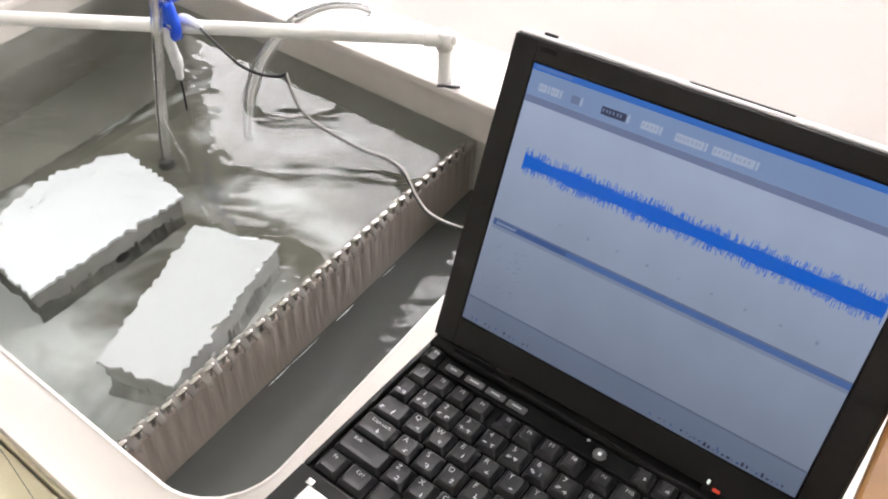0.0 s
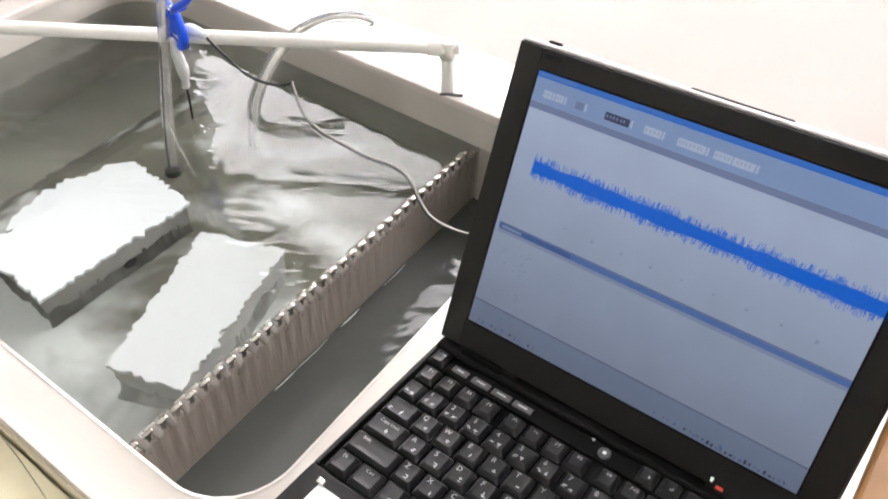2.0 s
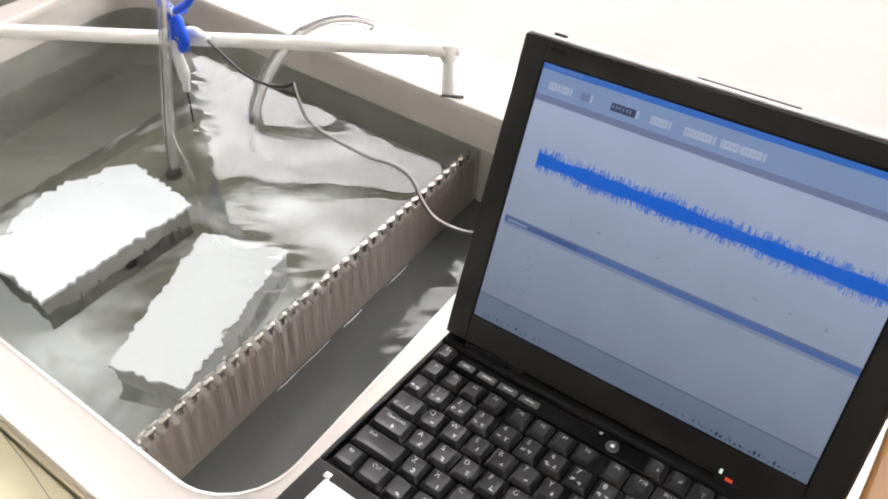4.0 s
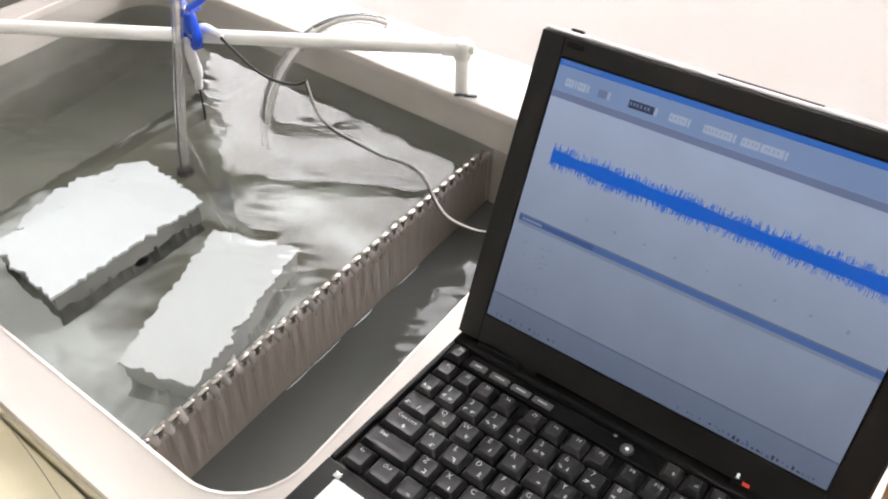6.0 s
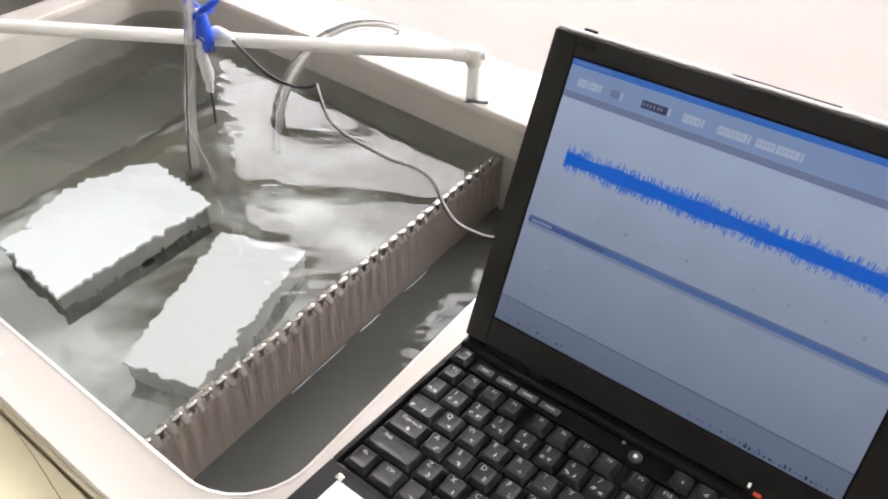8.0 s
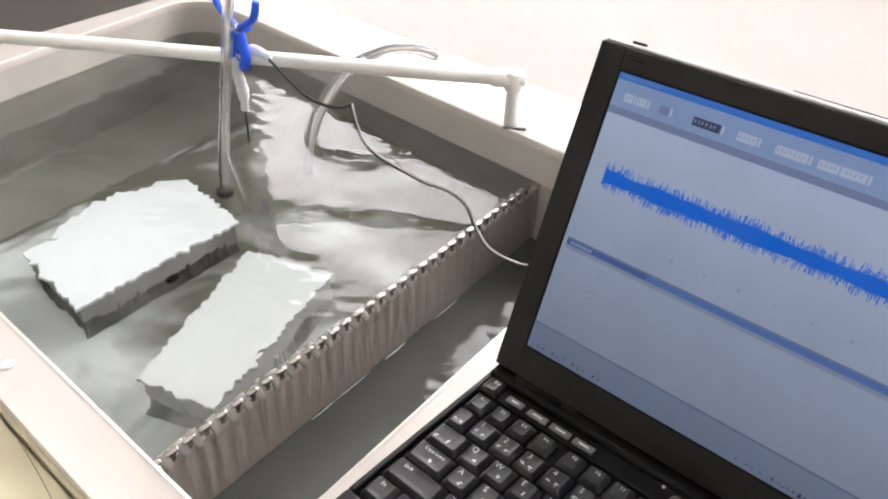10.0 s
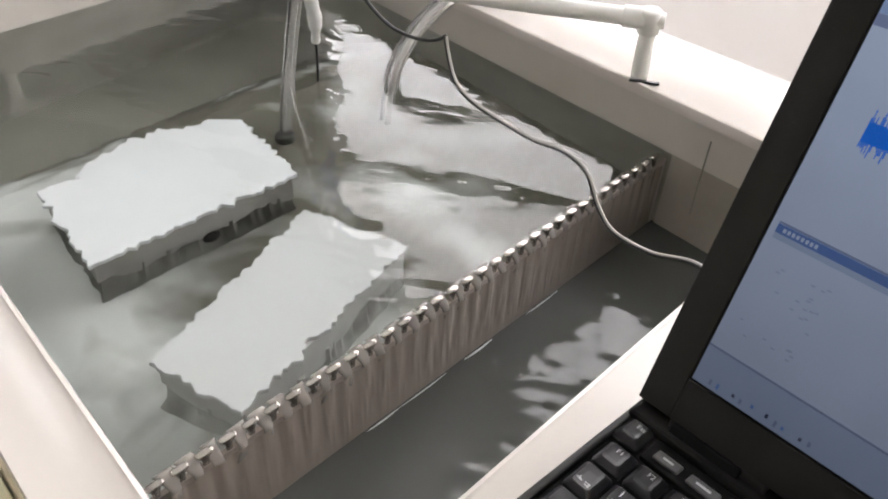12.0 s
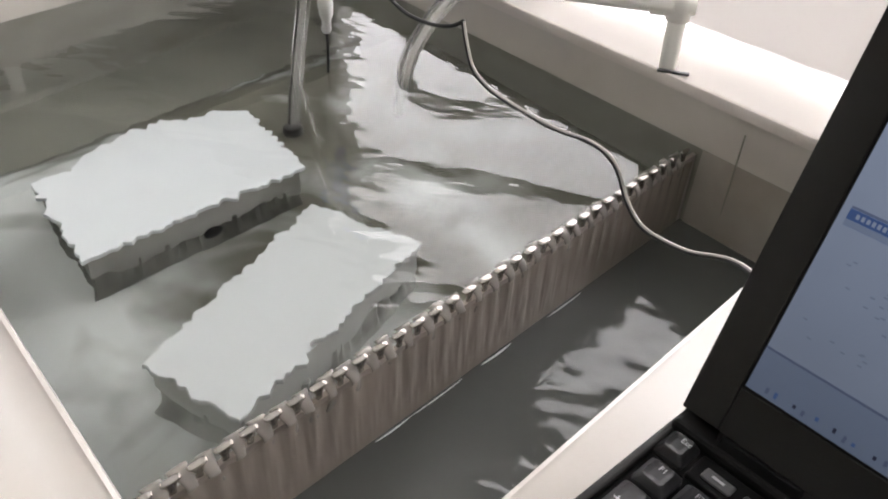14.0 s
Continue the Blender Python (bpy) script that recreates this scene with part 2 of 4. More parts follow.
def tube(points, radius, n=10, steps=6, caps=True):
    """A round tube along a smooth line through the points."""
    P = [Vector(p) for p in points]
    line = []
    for i in range(len(P) - 1):
        a, b = P[i], P[i + 1]
        p0, p3 = P[max(0, i - 1)], P[min(len(P) - 1, i + 2)]
        for k in range(steps):
            t = k / steps
            line.append(0.5 * ((2 * a) + (b - p0) * t + (2 * p0 - 5 * a + 4 * b - p3) * t * t + (3 * a - p0 - 3 * b + p3) * t ** 3))
    line.append(P[-1])
    rings = []
    side = None
    for i, p in enumerate(line):
        d = (line[min(i + 1, len(line) - 1)] - line[max(i - 1, 0)]).normalized()
        if side is None:
            side = d.orthogonal().normalized()
        side = (side - d * side.dot(d)).normalized()
        up = d.cross(side)
        r = radius(i / (len(line) - 1)) if callable(radius) else radius
        rings.append([p + (side * math.cos(2 * math.pi * k / n) + up * math.sin(2 * math.pi * k / n)) * r for k in range(n)])
    return loops(bmesh.new(), rings, caps, caps)


def lathe(profile, n=20, at=(0, 0, 0)):
    rings = [[(at[0] + r * math.cos(2 * math.pi * k / n), at[1] + r * math.sin(2 * math.pi * k / n), at[2] + z) for k in range(n)] for r, z in profile]
    return loops(bmesh.new(), rings, True, True)


# ---- the tank's plan: each side is a point and a direction ----
LEVEL, WATER, TROUGH, SHELF, BOTTOM = -0.04, -0.09, -0.165, -0.172, -0.31


def corners(grow=0.0):
    """Inner corners (se, ne, nw, sw) of the basin, moved outwards by grow."""
    s = -0.142 - grow
    e0, n0, w0 = -0.0693 + grow, 0.400 + grow, -0.89 - grow

    def ex(y):
        return e0 - 0.07 * y

    def ny(x):
        return n0 - 0.037 * (x + 0.25)

    def wx(y):
        return w0 - 0.15 * y
    ne = ny(-0.1)
    nw = ny(-0.95)
    return [(ex(s), s), (ex(ne), ne), (wx(nw), nw), (wx(s), s)]


def rounded(pts, r, z, n=8):
    out = []
    for i, p in enumerate(pts):
        p, a, b = Vector(p), Vector(pts[i - 1]), Vector(pts[(i + 1) % len(pts)])
        u, v = (a - p).normalized(), (b - p).normalized()
        half = u.angle(v) / 2
        d = r / math.tan(half)
        c = p + (u + v).normalized() * (r / math.sin(half))
        s, e = p + u * d - c, p + v * d - c
        for k in range(n + 1):
            q = s.lerp(e, k / n).normalized() * r
            out.append((c.x + q.x, c.y + q.y, z))
    return out


def weir_x(y):
    return -0.2155 - 0.075 * y


# ---- room ----
def build_room():
    x0, x1, y0, y1, z0, z1 = -6.0, 1.6, -1.8, 1.6, -0.89, 2.1
    w = 0.12
    link("floor", boxed((x0 - w, y0 - w, z0 - 0.1), (x1 + w, y1 + w, z0)), M_DARKFLOOR)
    link("ceiling", boxed((x0 - w, y0 - w, z1), (x1 + w, y1 + w, z1 + 0.1)), M_CEIL)
    link("wall_south", boxed((x0 - w, y0 - w, z0), (x1 + w, y0, z1)), M_WALL)
    link("wall_west", boxed((x0 - w, y0, z0), (x0, y1, z1)), M_DARKWALL)
    link("wall_east", boxed((x1, y0, z0), (x1 + w, y1, z1)), M_WALL)
    # north wall with one wide window
    a, b, lo, hi = -2.68, 0.9, 0.16, 1.95
    bm = bmesh.new()
    box(bm, (x0 - w, y1, z0), (a, y1 + w, z1))
    box(bm, (b, y1, z0), (x1 + w, y1 + w, z1))
    box(bm, (a, y1, z0), (b, y1 + w, lo))
    box(bm, (a, y1, hi), (b, y1 + w, z1))
    link("wall_north", bm, M_WALL)
    win = thing("window_1", "wide white framed window full of daylight", "window", kind="structure")
    posts = (a, -0.72, b)
    for xx in posts:
        part("mullion", boxed((xx - 0.02, y1 + 0.03, lo), (xx + 0.02, y1 + 0.07, hi)), M_WALL, win)
    for zz in (lo, hi - 0.04):
        part("rail", boxed((a, y1 + 0.025, zz), (b, y1 + 0.075, zz + 0.04)), M_WALL, win)
    for xa, xb in zip(posts, posts[1:]):
        xa, xb = xa + 0.021, xb - 0.021
        g = part("pane", boxed((xa, y1 + 0.047, lo + 0.041), (xb, y1 + 0.053, hi - 0.041)), M_GLASS, win)
        g.visible_shadow = False
    link("backdrop", boxed((a - 0.6, y1 + 0.3, lo - 0.5), (b + 0.6, y1 + 0.32, hi + 0.5)), M_SKY)
    for ob in scene.collection.objects:
        if ob.name.split(".")[0] in ("floor", "ceiling", "wall_south", "wall_west", "wall_east", "wall_north", "backdrop"):
            tagged(ob, kind="structure")
    # unseen lamp, added as fill from the south
    lamp = thing("ceiling_lamp", "unseen fill lamp on the ceiling with two white tubes", "lamp", "ceiling lamps", at=(0.1, -0.75, z1))
    part("housing", boxed((-0.6, -0.12, -0.06), (0.6, 0.12, 0), 0.01), M_WALL, lamp)
    for yy in (-0.06, 0.06):
        part("lamp_tube", tube([(-0.58, yy, -0.085), (0, yy, -0.085), (0.58, yy, -0.085)], 0.014), M_LAMP, lamp)
    # second unseen lamp, added to lighten the north wall
    copy_thing(lamp, pose(-2.6, -0.75, z1))


def build_bench():
    b = thing("bench", "long pale cream bench behind the tank under the window", "bench", at=(-1.0, 1.06, -0.89))
    part("bench_top", boxed((-2.5, -0.54, 0.795), (2.55, 0.53, 0.835), 0.004), M_BENCH, b)
    part("bench_front", boxed((-2.48, -0.5, 0.0), (2.5, -0.47, 0.794)), M_BENCH, b)
    d = thing("desk", "brown wooden desk beside the tank", "desk", at=(0.75, 0.1, -0.89))
    part("desk_top", boxed((-0.475, -0.9, 0.70), (0.6, 0.38, 0.735), 0.004), M_WOOD, d)
    for sx in (-0.46, 0.55):
        for sy in (-0.88, 0.33):
            part("leg", boxed((sx, sy, 0), (sx + 0.05, sy + 0.05, 0.699)), M_WOOD, d)


SCR = ((-0.272, -0.1915), (-0.235, -0.1955), (-0.185, -0.203))


def build_ledge():
    b = thing("side_board", "yellowed varnished board along the front of the tank", "board", at=(-0.35, -0.35, -0.89))
    off = Vector(b.location)
    part("board", boxed(Vector((-0.95, -0.56, LEVEL - 0.045)) - off, Vector((0.25, -0.1905, LEVEL - 0.0200)) - off, 0.0015), M_PANEL, b)
    for x in (-0.93, 0.19):
        for y in (-0.55, -0.24):
            part("leg", boxed(Vector((x, y, -0.89)) - off, Vector((x + 0.04, y + 0.04, LEVEL - 0.0455)) - off), M_PANEL, b)
    part("scratch", tube([Vector((SCR[0][0], SCR[0][1], LEVEL - 0.0199)) - off, Vector((SCR[1][0], SCR[1][1], LEVEL - 0.0199)) - off, Vector((SCR[2][0], SCR[2][1], LEVEL - 0.0199)) - off], 0.00025, 6), M_RACK, b, label="thin dark scratch")


def build_tank():
    t = thing("water_tank", "cream enamelled water tank with a grey basin and rounded corners", "tank", at=(-0.4, 0.15, -0.89))
    off = Vector((-0.4, 0.15, -0.89))

    def ring(pts):
        return [Vector(p) - off for p in pts]
    outer = [(0.2655, -0.187), (0.2655, 0.515), (-0.995, 0.535), (-0.965, -0.187)]
    inn = corners()
    bm = bmesh.new()
    r = [rounded(outer, 0.02, LEVEL - 0.009), rounded(outer, 0.02, LEVEL - 0.004),
         rounded([(x * 0.996, y * 0.996) for x, y in outer], 0.02, LEVEL),
         rounded(corners(0.006), 0.062, LEVEL), rounded(corners(0.0035), 0.058, LEVEL + 0.0016), rounded(corners(0.001), 0.055, LEVEL + 0.0008), rounded(inn, 0.054, LEVEL - 0.003), rounded(inn, 0.054, LEVEL - 0.009)]
    rim = part("rim", loops(bm, [ring(q) for q in r]), M_RIM, t, smooth=True)
    mod = rim.modifiers.new("edges", "EDGE_SPLIT")
    mod.split_angle = radians(50)
    bm = bmesh.new()
    r = [rounded(corners(0.002), 0.054, LEVEL - 0.008), rounded(corners(0.0005), 0.053, WATER - 0.0005)]
    part("basin", loops(bm, [ring(q) for q in r]), M_BASIN, t, smooth=True, label="pale grey basin wall above the water")
    bm = bmesh.new()
    r = [rounded(corners(0.0005), 0.053, WATER - 0.0005), rounded(corners(-0.002), 0.052, WATER - 0.04), rounded(corners(-0.008), 0.05, BOTTOM + 0.02), rounded(corners(-0.02), 0.045, BOTTOM), rounded(corners(-0.05), 0.03, BOTTOM)]
    part("wetted_basin", loops(bm, [ring(q) for q in r], False, True), M_WETTED, t, smooth=True, label="basin wall under the water, coloured dark olive for murk and dark reflection")
    # damp wall of the overflow trough, between the two water levels, browned further for shade
    bm = bmesh.new()
    q1, q2 = rounded(corners(-0.0012), 0.0515, WATER + 0.0003), rounded(corners(-0.0052), 0.05, TROUGH - 0.012)
    fine = []
    for k in range(len(q1)):
        for f8 in range(40):
            fine.append((Vector(q1[k]).lerp(Vector(q1[(k + 1) % len(q1)]), f8 / 40), Vector(q2[k]).lerp(Vector(q2[(k + 1) % len(q2)]), f8 / 40)))
    for (a1, a2), (b1, b2) in zip(fine, fine[1:] + fine[:1]):
        if a1.x > weir_x(a1.y) + 0.003 and b1.x > weir_x(b1.y) + 0.003 and (a1 - b1).length > 1e-6:
            bm.faces.new([bm.verts.new(p - off) for p in (a1, b1, b2, a2)])
    bmesh.ops.remove_doubles(bm, verts=bm.verts, dist=1e-5)
    part("trough_wall", bm, M_DAMP_SHADED, t, smooth=True, label="damp brownish wall of the overflow trough with shade in its colour")
    # cabinet below the rim
    for nm, lo, hi in (("front_panel", (-0.955, -0.1855, -0.89), (0.256, -0.171, LEVEL - 0.0225)), ("back_panel", (-0.975, 0.5, -0.89), (0.256, 0.512, LEVEL - 0.0225)),
                       ("side_panel", (-0.985, -0.17, -0.89), (-0.973, 0.499, LEVEL - 0.0225)), ("side_panel", (0.244, -0.17, -0.89), (0.256, 0.499, LEVEL - 0.0225))):
        part(nm, boxed(Vector(lo) - off, Vector(hi) - off, 0.002), M_PANEL, t)
    part("trim_strip", boxed(Vector((-0.958, -0.1895, LEVEL - 0.0195)) - off, Vector((0.256, -0.175, LEVEL - 0.0115)) - off, 0.0025), M_BRASS, t, label="yellowed trim strip")
    part("groove", boxed(Vector((-0.95, -0.1845, LEVEL - 0.0222)) - off, Vector((0.25, -0.17, LEVEL - 0.0093)) - off), M_GROOVE, t)
    for x in (-0.33, -0.62):
        part("screw", lathe([(0.0055, 0), (0.0055, 0.0012), (0.004, 0.0024), (0.0008, 0.0026)], 14, Vector((x, -0.168, LEVEL)) - off), M_PVC, t, smooth=True)
    bm = tube([Vector((-0.203, 0.3975, LEVEL - 0.02)) - off, Vector((-0.204, 0.396, -0.12)) - off, Vector((-0.205, 0.393, -0.25)) - off], 0.0008, 8)
    part("seam", bm, M_WETTED, t, smooth=True, label="dark vertical seam in the basin wall")
    # raised floor between the deep end and the weir
    bm = bmesh.new()
    lay = []
    for z, w in ((BOTTOM + 0.002, -0.155), (SHELF - 0.05, -0.075), (SHELF - 0.012, -0.03), (SHELF, 0.0)):
        rings = [(-0.64 + w, 0.43), (-0.595 + w, -0.16), (weir_x(-0.16), -0.16), (weir_x(0.43), 0.43)]
        lay.append([Vector((x, y, z)) - off for x, y in rings])
    loops(bm, lay, True, True)
    part("raised_floor", bm, M_FLOOR_IN, t, label="patchy pale raised floor")
    part("deep_floor", boxed(Vector((-0.98, -0.16, BOTTOM + 0.001)) - off, Vector((-0.70, 0.45, BOTTOM + 0.006)) - off), M_DEEP, t)
    part("trough_floor", boxed(Vector((-0.25, -0.16, BOTTOM + 0.003)) - off, Vector((-0.05, 0.42, BOTTOM + 0.05)) - off), M_DEEP, t)


def ripple(x, y, amp, busy):
    """Height of the water: long calm swells, and short crests where the flow stirs it."""
    k = 0.0
    for cx, cy, r, g in busy:
        d = math.hypot(x - cx, y - cy)
        k += g * math.exp(-(d / r) ** 2)
    u, v = 0.8 * x + 0.6 * y, 0.8 * y - 0.6 * x
    calm = 0.00026 * noise.noise((u * 9, v * 11, 0.3)) + 0.00020 * noise.noise((u * 24, v * 52, 1.7)) + 0.00009 * noise.noise((u * 52, v * 125, 2.9))
    crest = 0.00022 * noise.noise((u * 30, v * 66, 4.1)) + 0.00010 * noise.noise((u * 70, v * 150, 6.3))
    return amp * (calm + k * crest)


def water_sheet(name, quad, z, amp, busy, step, label, material):
    """A rippled sheet over a four-cornered plan (sw, se, ne, nw)."""
    sw, se, ne, nw = [Vector(p) for p in quad]
    nu, nv = int((se - sw).length / step), int((nw - sw).length / step)
    bm = bmesh.new()
    grid = []
    for j in range(nv + 1):
        row = []
        for i in range(nu + 1):
            u, v = i / nu, j / nv
            p = sw.lerp(se, u).lerp(nw.lerp(ne, u), v)
            row.append(bm.verts.new((p.x, p.y, ripple(p.x, p.y, amp, busy))))
        grid.append(row)
    for j in range(nv):
        for i in range(nu):
            bm.faces.new((grid[j][i], grid[j][i + 1], grid[j + 1][i + 1], grid[j + 1][i]))
    ob = link(name, bm, material, smooth=True)
    ob.location.z = z
    ob.visible_shadow = False
    return tagged(ob, label, "water", kind="structure")


# where the surface is stirred: centre, reach and strength
STIRRED = [(-0.66, 0.315, 0.035, 3.0), (-0.60, 0.27, 0.035, 3.0), (-0.53, 0.225, 0.03, 2.4), (-0.46, 0.185, 0.03, 2.4), (-0.39, 0.15, 0.03, 2.4), (-0.33, 0.115, 0.03, 2.6),
           (-0.50, 0.27, 0.03, 2.2), (-0.46, 0.29, 0.035, 3.0), (-0.40, 0.305, 0.03, 2.0), (-0.42, 0.24, 0.03, 1.0), (-0.31, 0.30, 0.035, 1.2), (-0.37, 0.205, 0.035, 1.2), (-0.28, 0.245, 0.035, 1.2), (-0.255, 0.075, 0.035, 3.0), (-0.30, 0.165, 0.035, 2.0), (-0.24, 0.17, 0.03, 1.6), (-0.34, 0.26, 0.03, 1.0),
           (-0.78, 0.24, 0.05, 4.5), (-0.70, 0.10, 0.05, 1.6), (-0.60, 0.02, 0.035, 1.6)]


def build_water():
    c = corners(0.01)
    se, ne, nw, sw = c
    main = water_sheet("water", [sw, (weir_x(se[1]) - 0.004, se[1]), (weir_x(ne[1]) - 0.004, ne[1]), nw], WATER, 1.0,
                       STIRRED, 0.0026, "clear rippling grey-green water", M_WATER)
    low = water_sheet("water", [(weir_x(se[1]), se[1]), se, ne, (weir_x(ne[1]), ne[1])], TROUGH, 1.0, [(-0.10, 0.02, 0.05, 6.0), (-0.11, 0.09, 0.05, 7.0), (-0.125, 0.16, 0.045, 6.0), (-0.14, 0.22, 0.04, 3.0)], 0.004, "rippling murky grey water in the overflow trough", M_MURK)
    return main, low


# ---- weir with teeth and falling water ----
PITCH = 0.0159


def build_weir():
    w = thing("weir", "brown steel weir plate with a row of rounded teeth", "weir", at=(weir_x(0.12), 0.12, BOTTOM))
    off = Vector(w.location)
    bm = bmesh.new()
    ya, yb = -0.146, 0.402
    pts = [(weir_x(ya) - 0.002, ya), (weir_x(ya) + 0.002, ya), (weir_x(yb) + 0.002, yb), (weir_x(yb) - 0.002, yb)]
    loops(bm, [[Vector((x, y, z)) - off for x, y in pts] for z in (BOTTOM, WATER - 0.007)], True, True)
    part("plate", bm, M_WEIR, w)
    # one tooth: a neck that flares to a broad head with a domed, wet top
    bm = bmesh.new()
    rings = []
    for z, hy, hx in ((0, 0.0021, 0.0014), (0.004, 0.0021, 0.0014), (0.0075, 0.0034, 0.0017), (0.0098, 0.0056, 0.0023), (0.0106, 0.0060, 0.0026), (0.0112, 0.0059, 0.0025), (0.0116, 0.0050, 0.0018), (0.0118, 0.0020, 0.0008)):
        rings.append([(hx * math.copysign(abs(math.cos(q)) ** 0.6, math.cos(q)), hy * math.copysign(abs(math.sin(q)) ** 0.6, math.sin(q)), z) for q in [2 * math.pi * (j + 0.5) / 12 for j in range(12)]])
    loops(bm, rings, True, True)
    for fc in bm.faces:
        fc.smooth = True
    me = bpy.data.meshes.new("tooth")
    bm.to_mesh(me)
    bm.free()
    me.materials.append(M_STEEL_WET)
    # one tongue of water: it leaves the notch, bends and runs down the face
    tongues = []
    shapes = []
    for s in range(4):
        rnd = random.Random(s)
        bm = bmesh.new()
        rings = []
        for k in range(17):
            t = k / 16
            if t < 0.3:
                a = t / 0.3
                x, z = -0.0075 + 0.0100 * a, 0.0036 - 0.0058 * a ** 2.2
            else:
                a = (t - 0.3) / 0.7
                x, z = 0.0025 + 0.0012 * math.sin(math.pi * min(1, a * 2)) - 0.0016 * a, -0.0022 - (0.030 + 0.006 * rnd.random() * (k == 16)) * a
            wy = (0.0064 - 0.0030 * min(1, t / 0.32) + 0.0034 * max(0, (t - 0.32) / 0.68)) * (1 + 0.12 * math.sin(t * 9 + s * 2.1))
            d = 0.0015 * (1 - t) ** 0.8 + 0.0003
            cy = 0.0016 * math.sin(t * 5 + s * 1.9)
            rings.append([(x + d * math.cos(q) * (1 if t >= 0.3 else 0.5), cy + wy * math.sin(q), z + (d * math.cos(q) if t < 0.3 else 0)) for q in [2 * math.pi * j / 12 for j in range(12)]])
        loops(bm, rings, True, True)
        for fc in bm.faces:
            fc.smooth = True
        m2 = bpy.data.meshes.new("water_tongue")
        bm.to_mesh(m2)
        bm.free()
        m2.materials.append(M_TONGUE)
        shapes.append(m2)
    tilt = -math.atan(0.075)
    n = 0
    y = -0.129
    while y < 0.39:
        ob = new("tooth", me)
        ob.parent = w
        ob.location, ob.rotation_euler = Vector((weir_x(y), y, WATER - 0.008)) - off, (0, 0, -tilt)
        ob.scale = (1, 1, 1)
        if y + PITCH / 2 < 0.385:
            yy = y + PITCH / 2
            o2 = new("water_tongue", shapes[(n * 7) % 4])
            o2.parent = w
            o2.visible_shadow = False
            tongues.append((o2, Vector((weir_x(yy), yy, WATER - 0.0045)) - off, -math.degrees(tilt)))
            n += 1
        y += PITCH
    bm = bmesh.new()
    rr = random.Random(3)
    y = 0.02
    while y < 0.235:
        ln = 0.02 + 0.05 * rr.random()
        if rr.random() < 0.8:
            r0 = 0.0003 + 0.0003 * rr.random()
            a, b = Vector((weir_x(y) + 0.0048, y, TROUGH + 0.0008)) - off, Vector((weir_x(y + ln) + 0.0048, y + ln, TROUGH + 0.0008)) - off
            t2 = tube([a, a.lerp(b, 0.5) + Vector((0.0006, 0, 0)), b], lambda t: r0 * (0.3 + math.sin(math.pi * t)), 6, 4)
            tmp = bpy.data.meshes.new("tmp")
            t2.to_mesh(tmp)
            t2.free()
            bm.from_mesh(tmp)
            bpy.data.meshes.remove(tmp)
        y += ln
    # smooth curtain of water behind the tongues
    cur = bmesh.new()
    cols = []
    steps = 420
    for k in range(steps + 1):
        yy = -0.137 + 0.527 * k / steps
        ph = 2 * math.pi * (yy + 0.129 - PITCH / 2) / PITCH
        col = []
        for m in range(9):
            t = m / 8
            z = WATER - 0.0085 - 0.0675 * t
            bulge = 0.0044 - 0.0024 * t + 0.0007 * (1 - t) ** 1.5 * math.cos(ph + 0.8 * noise.noise((yy * 40, t * 2, 0))) + 0.0006 * noise.noise((yy * 140, t * 2.5, 3)) + 0.0004 * noise.noise((yy * 420, t * 3, 5))
            col.append(cur.verts.new(Vector((weir_x(yy) + max(0.0022, bulge), yy, z)) - off))
        cols.append(col)
    for a, b in zip(cols, cols[1:]):
        for m in range(8):
            cur.faces.new((a[m], a[m + 1], b[m + 1], b[m]))
    part("water_curtain", cur, M_FALL, w, smooth=True, label="brownish film of falling water")
    tagged(part("foam_line", bm, M_FOAM, w, smooth=True, label="thin white line of foam at the waterline"), kind="stuff")
    return tongues


M_STEEL_WET = mat("wet_steel", (0.36, 0.335, 0.305), 0.17, metal=0.75, vary=0.1, scale=80)


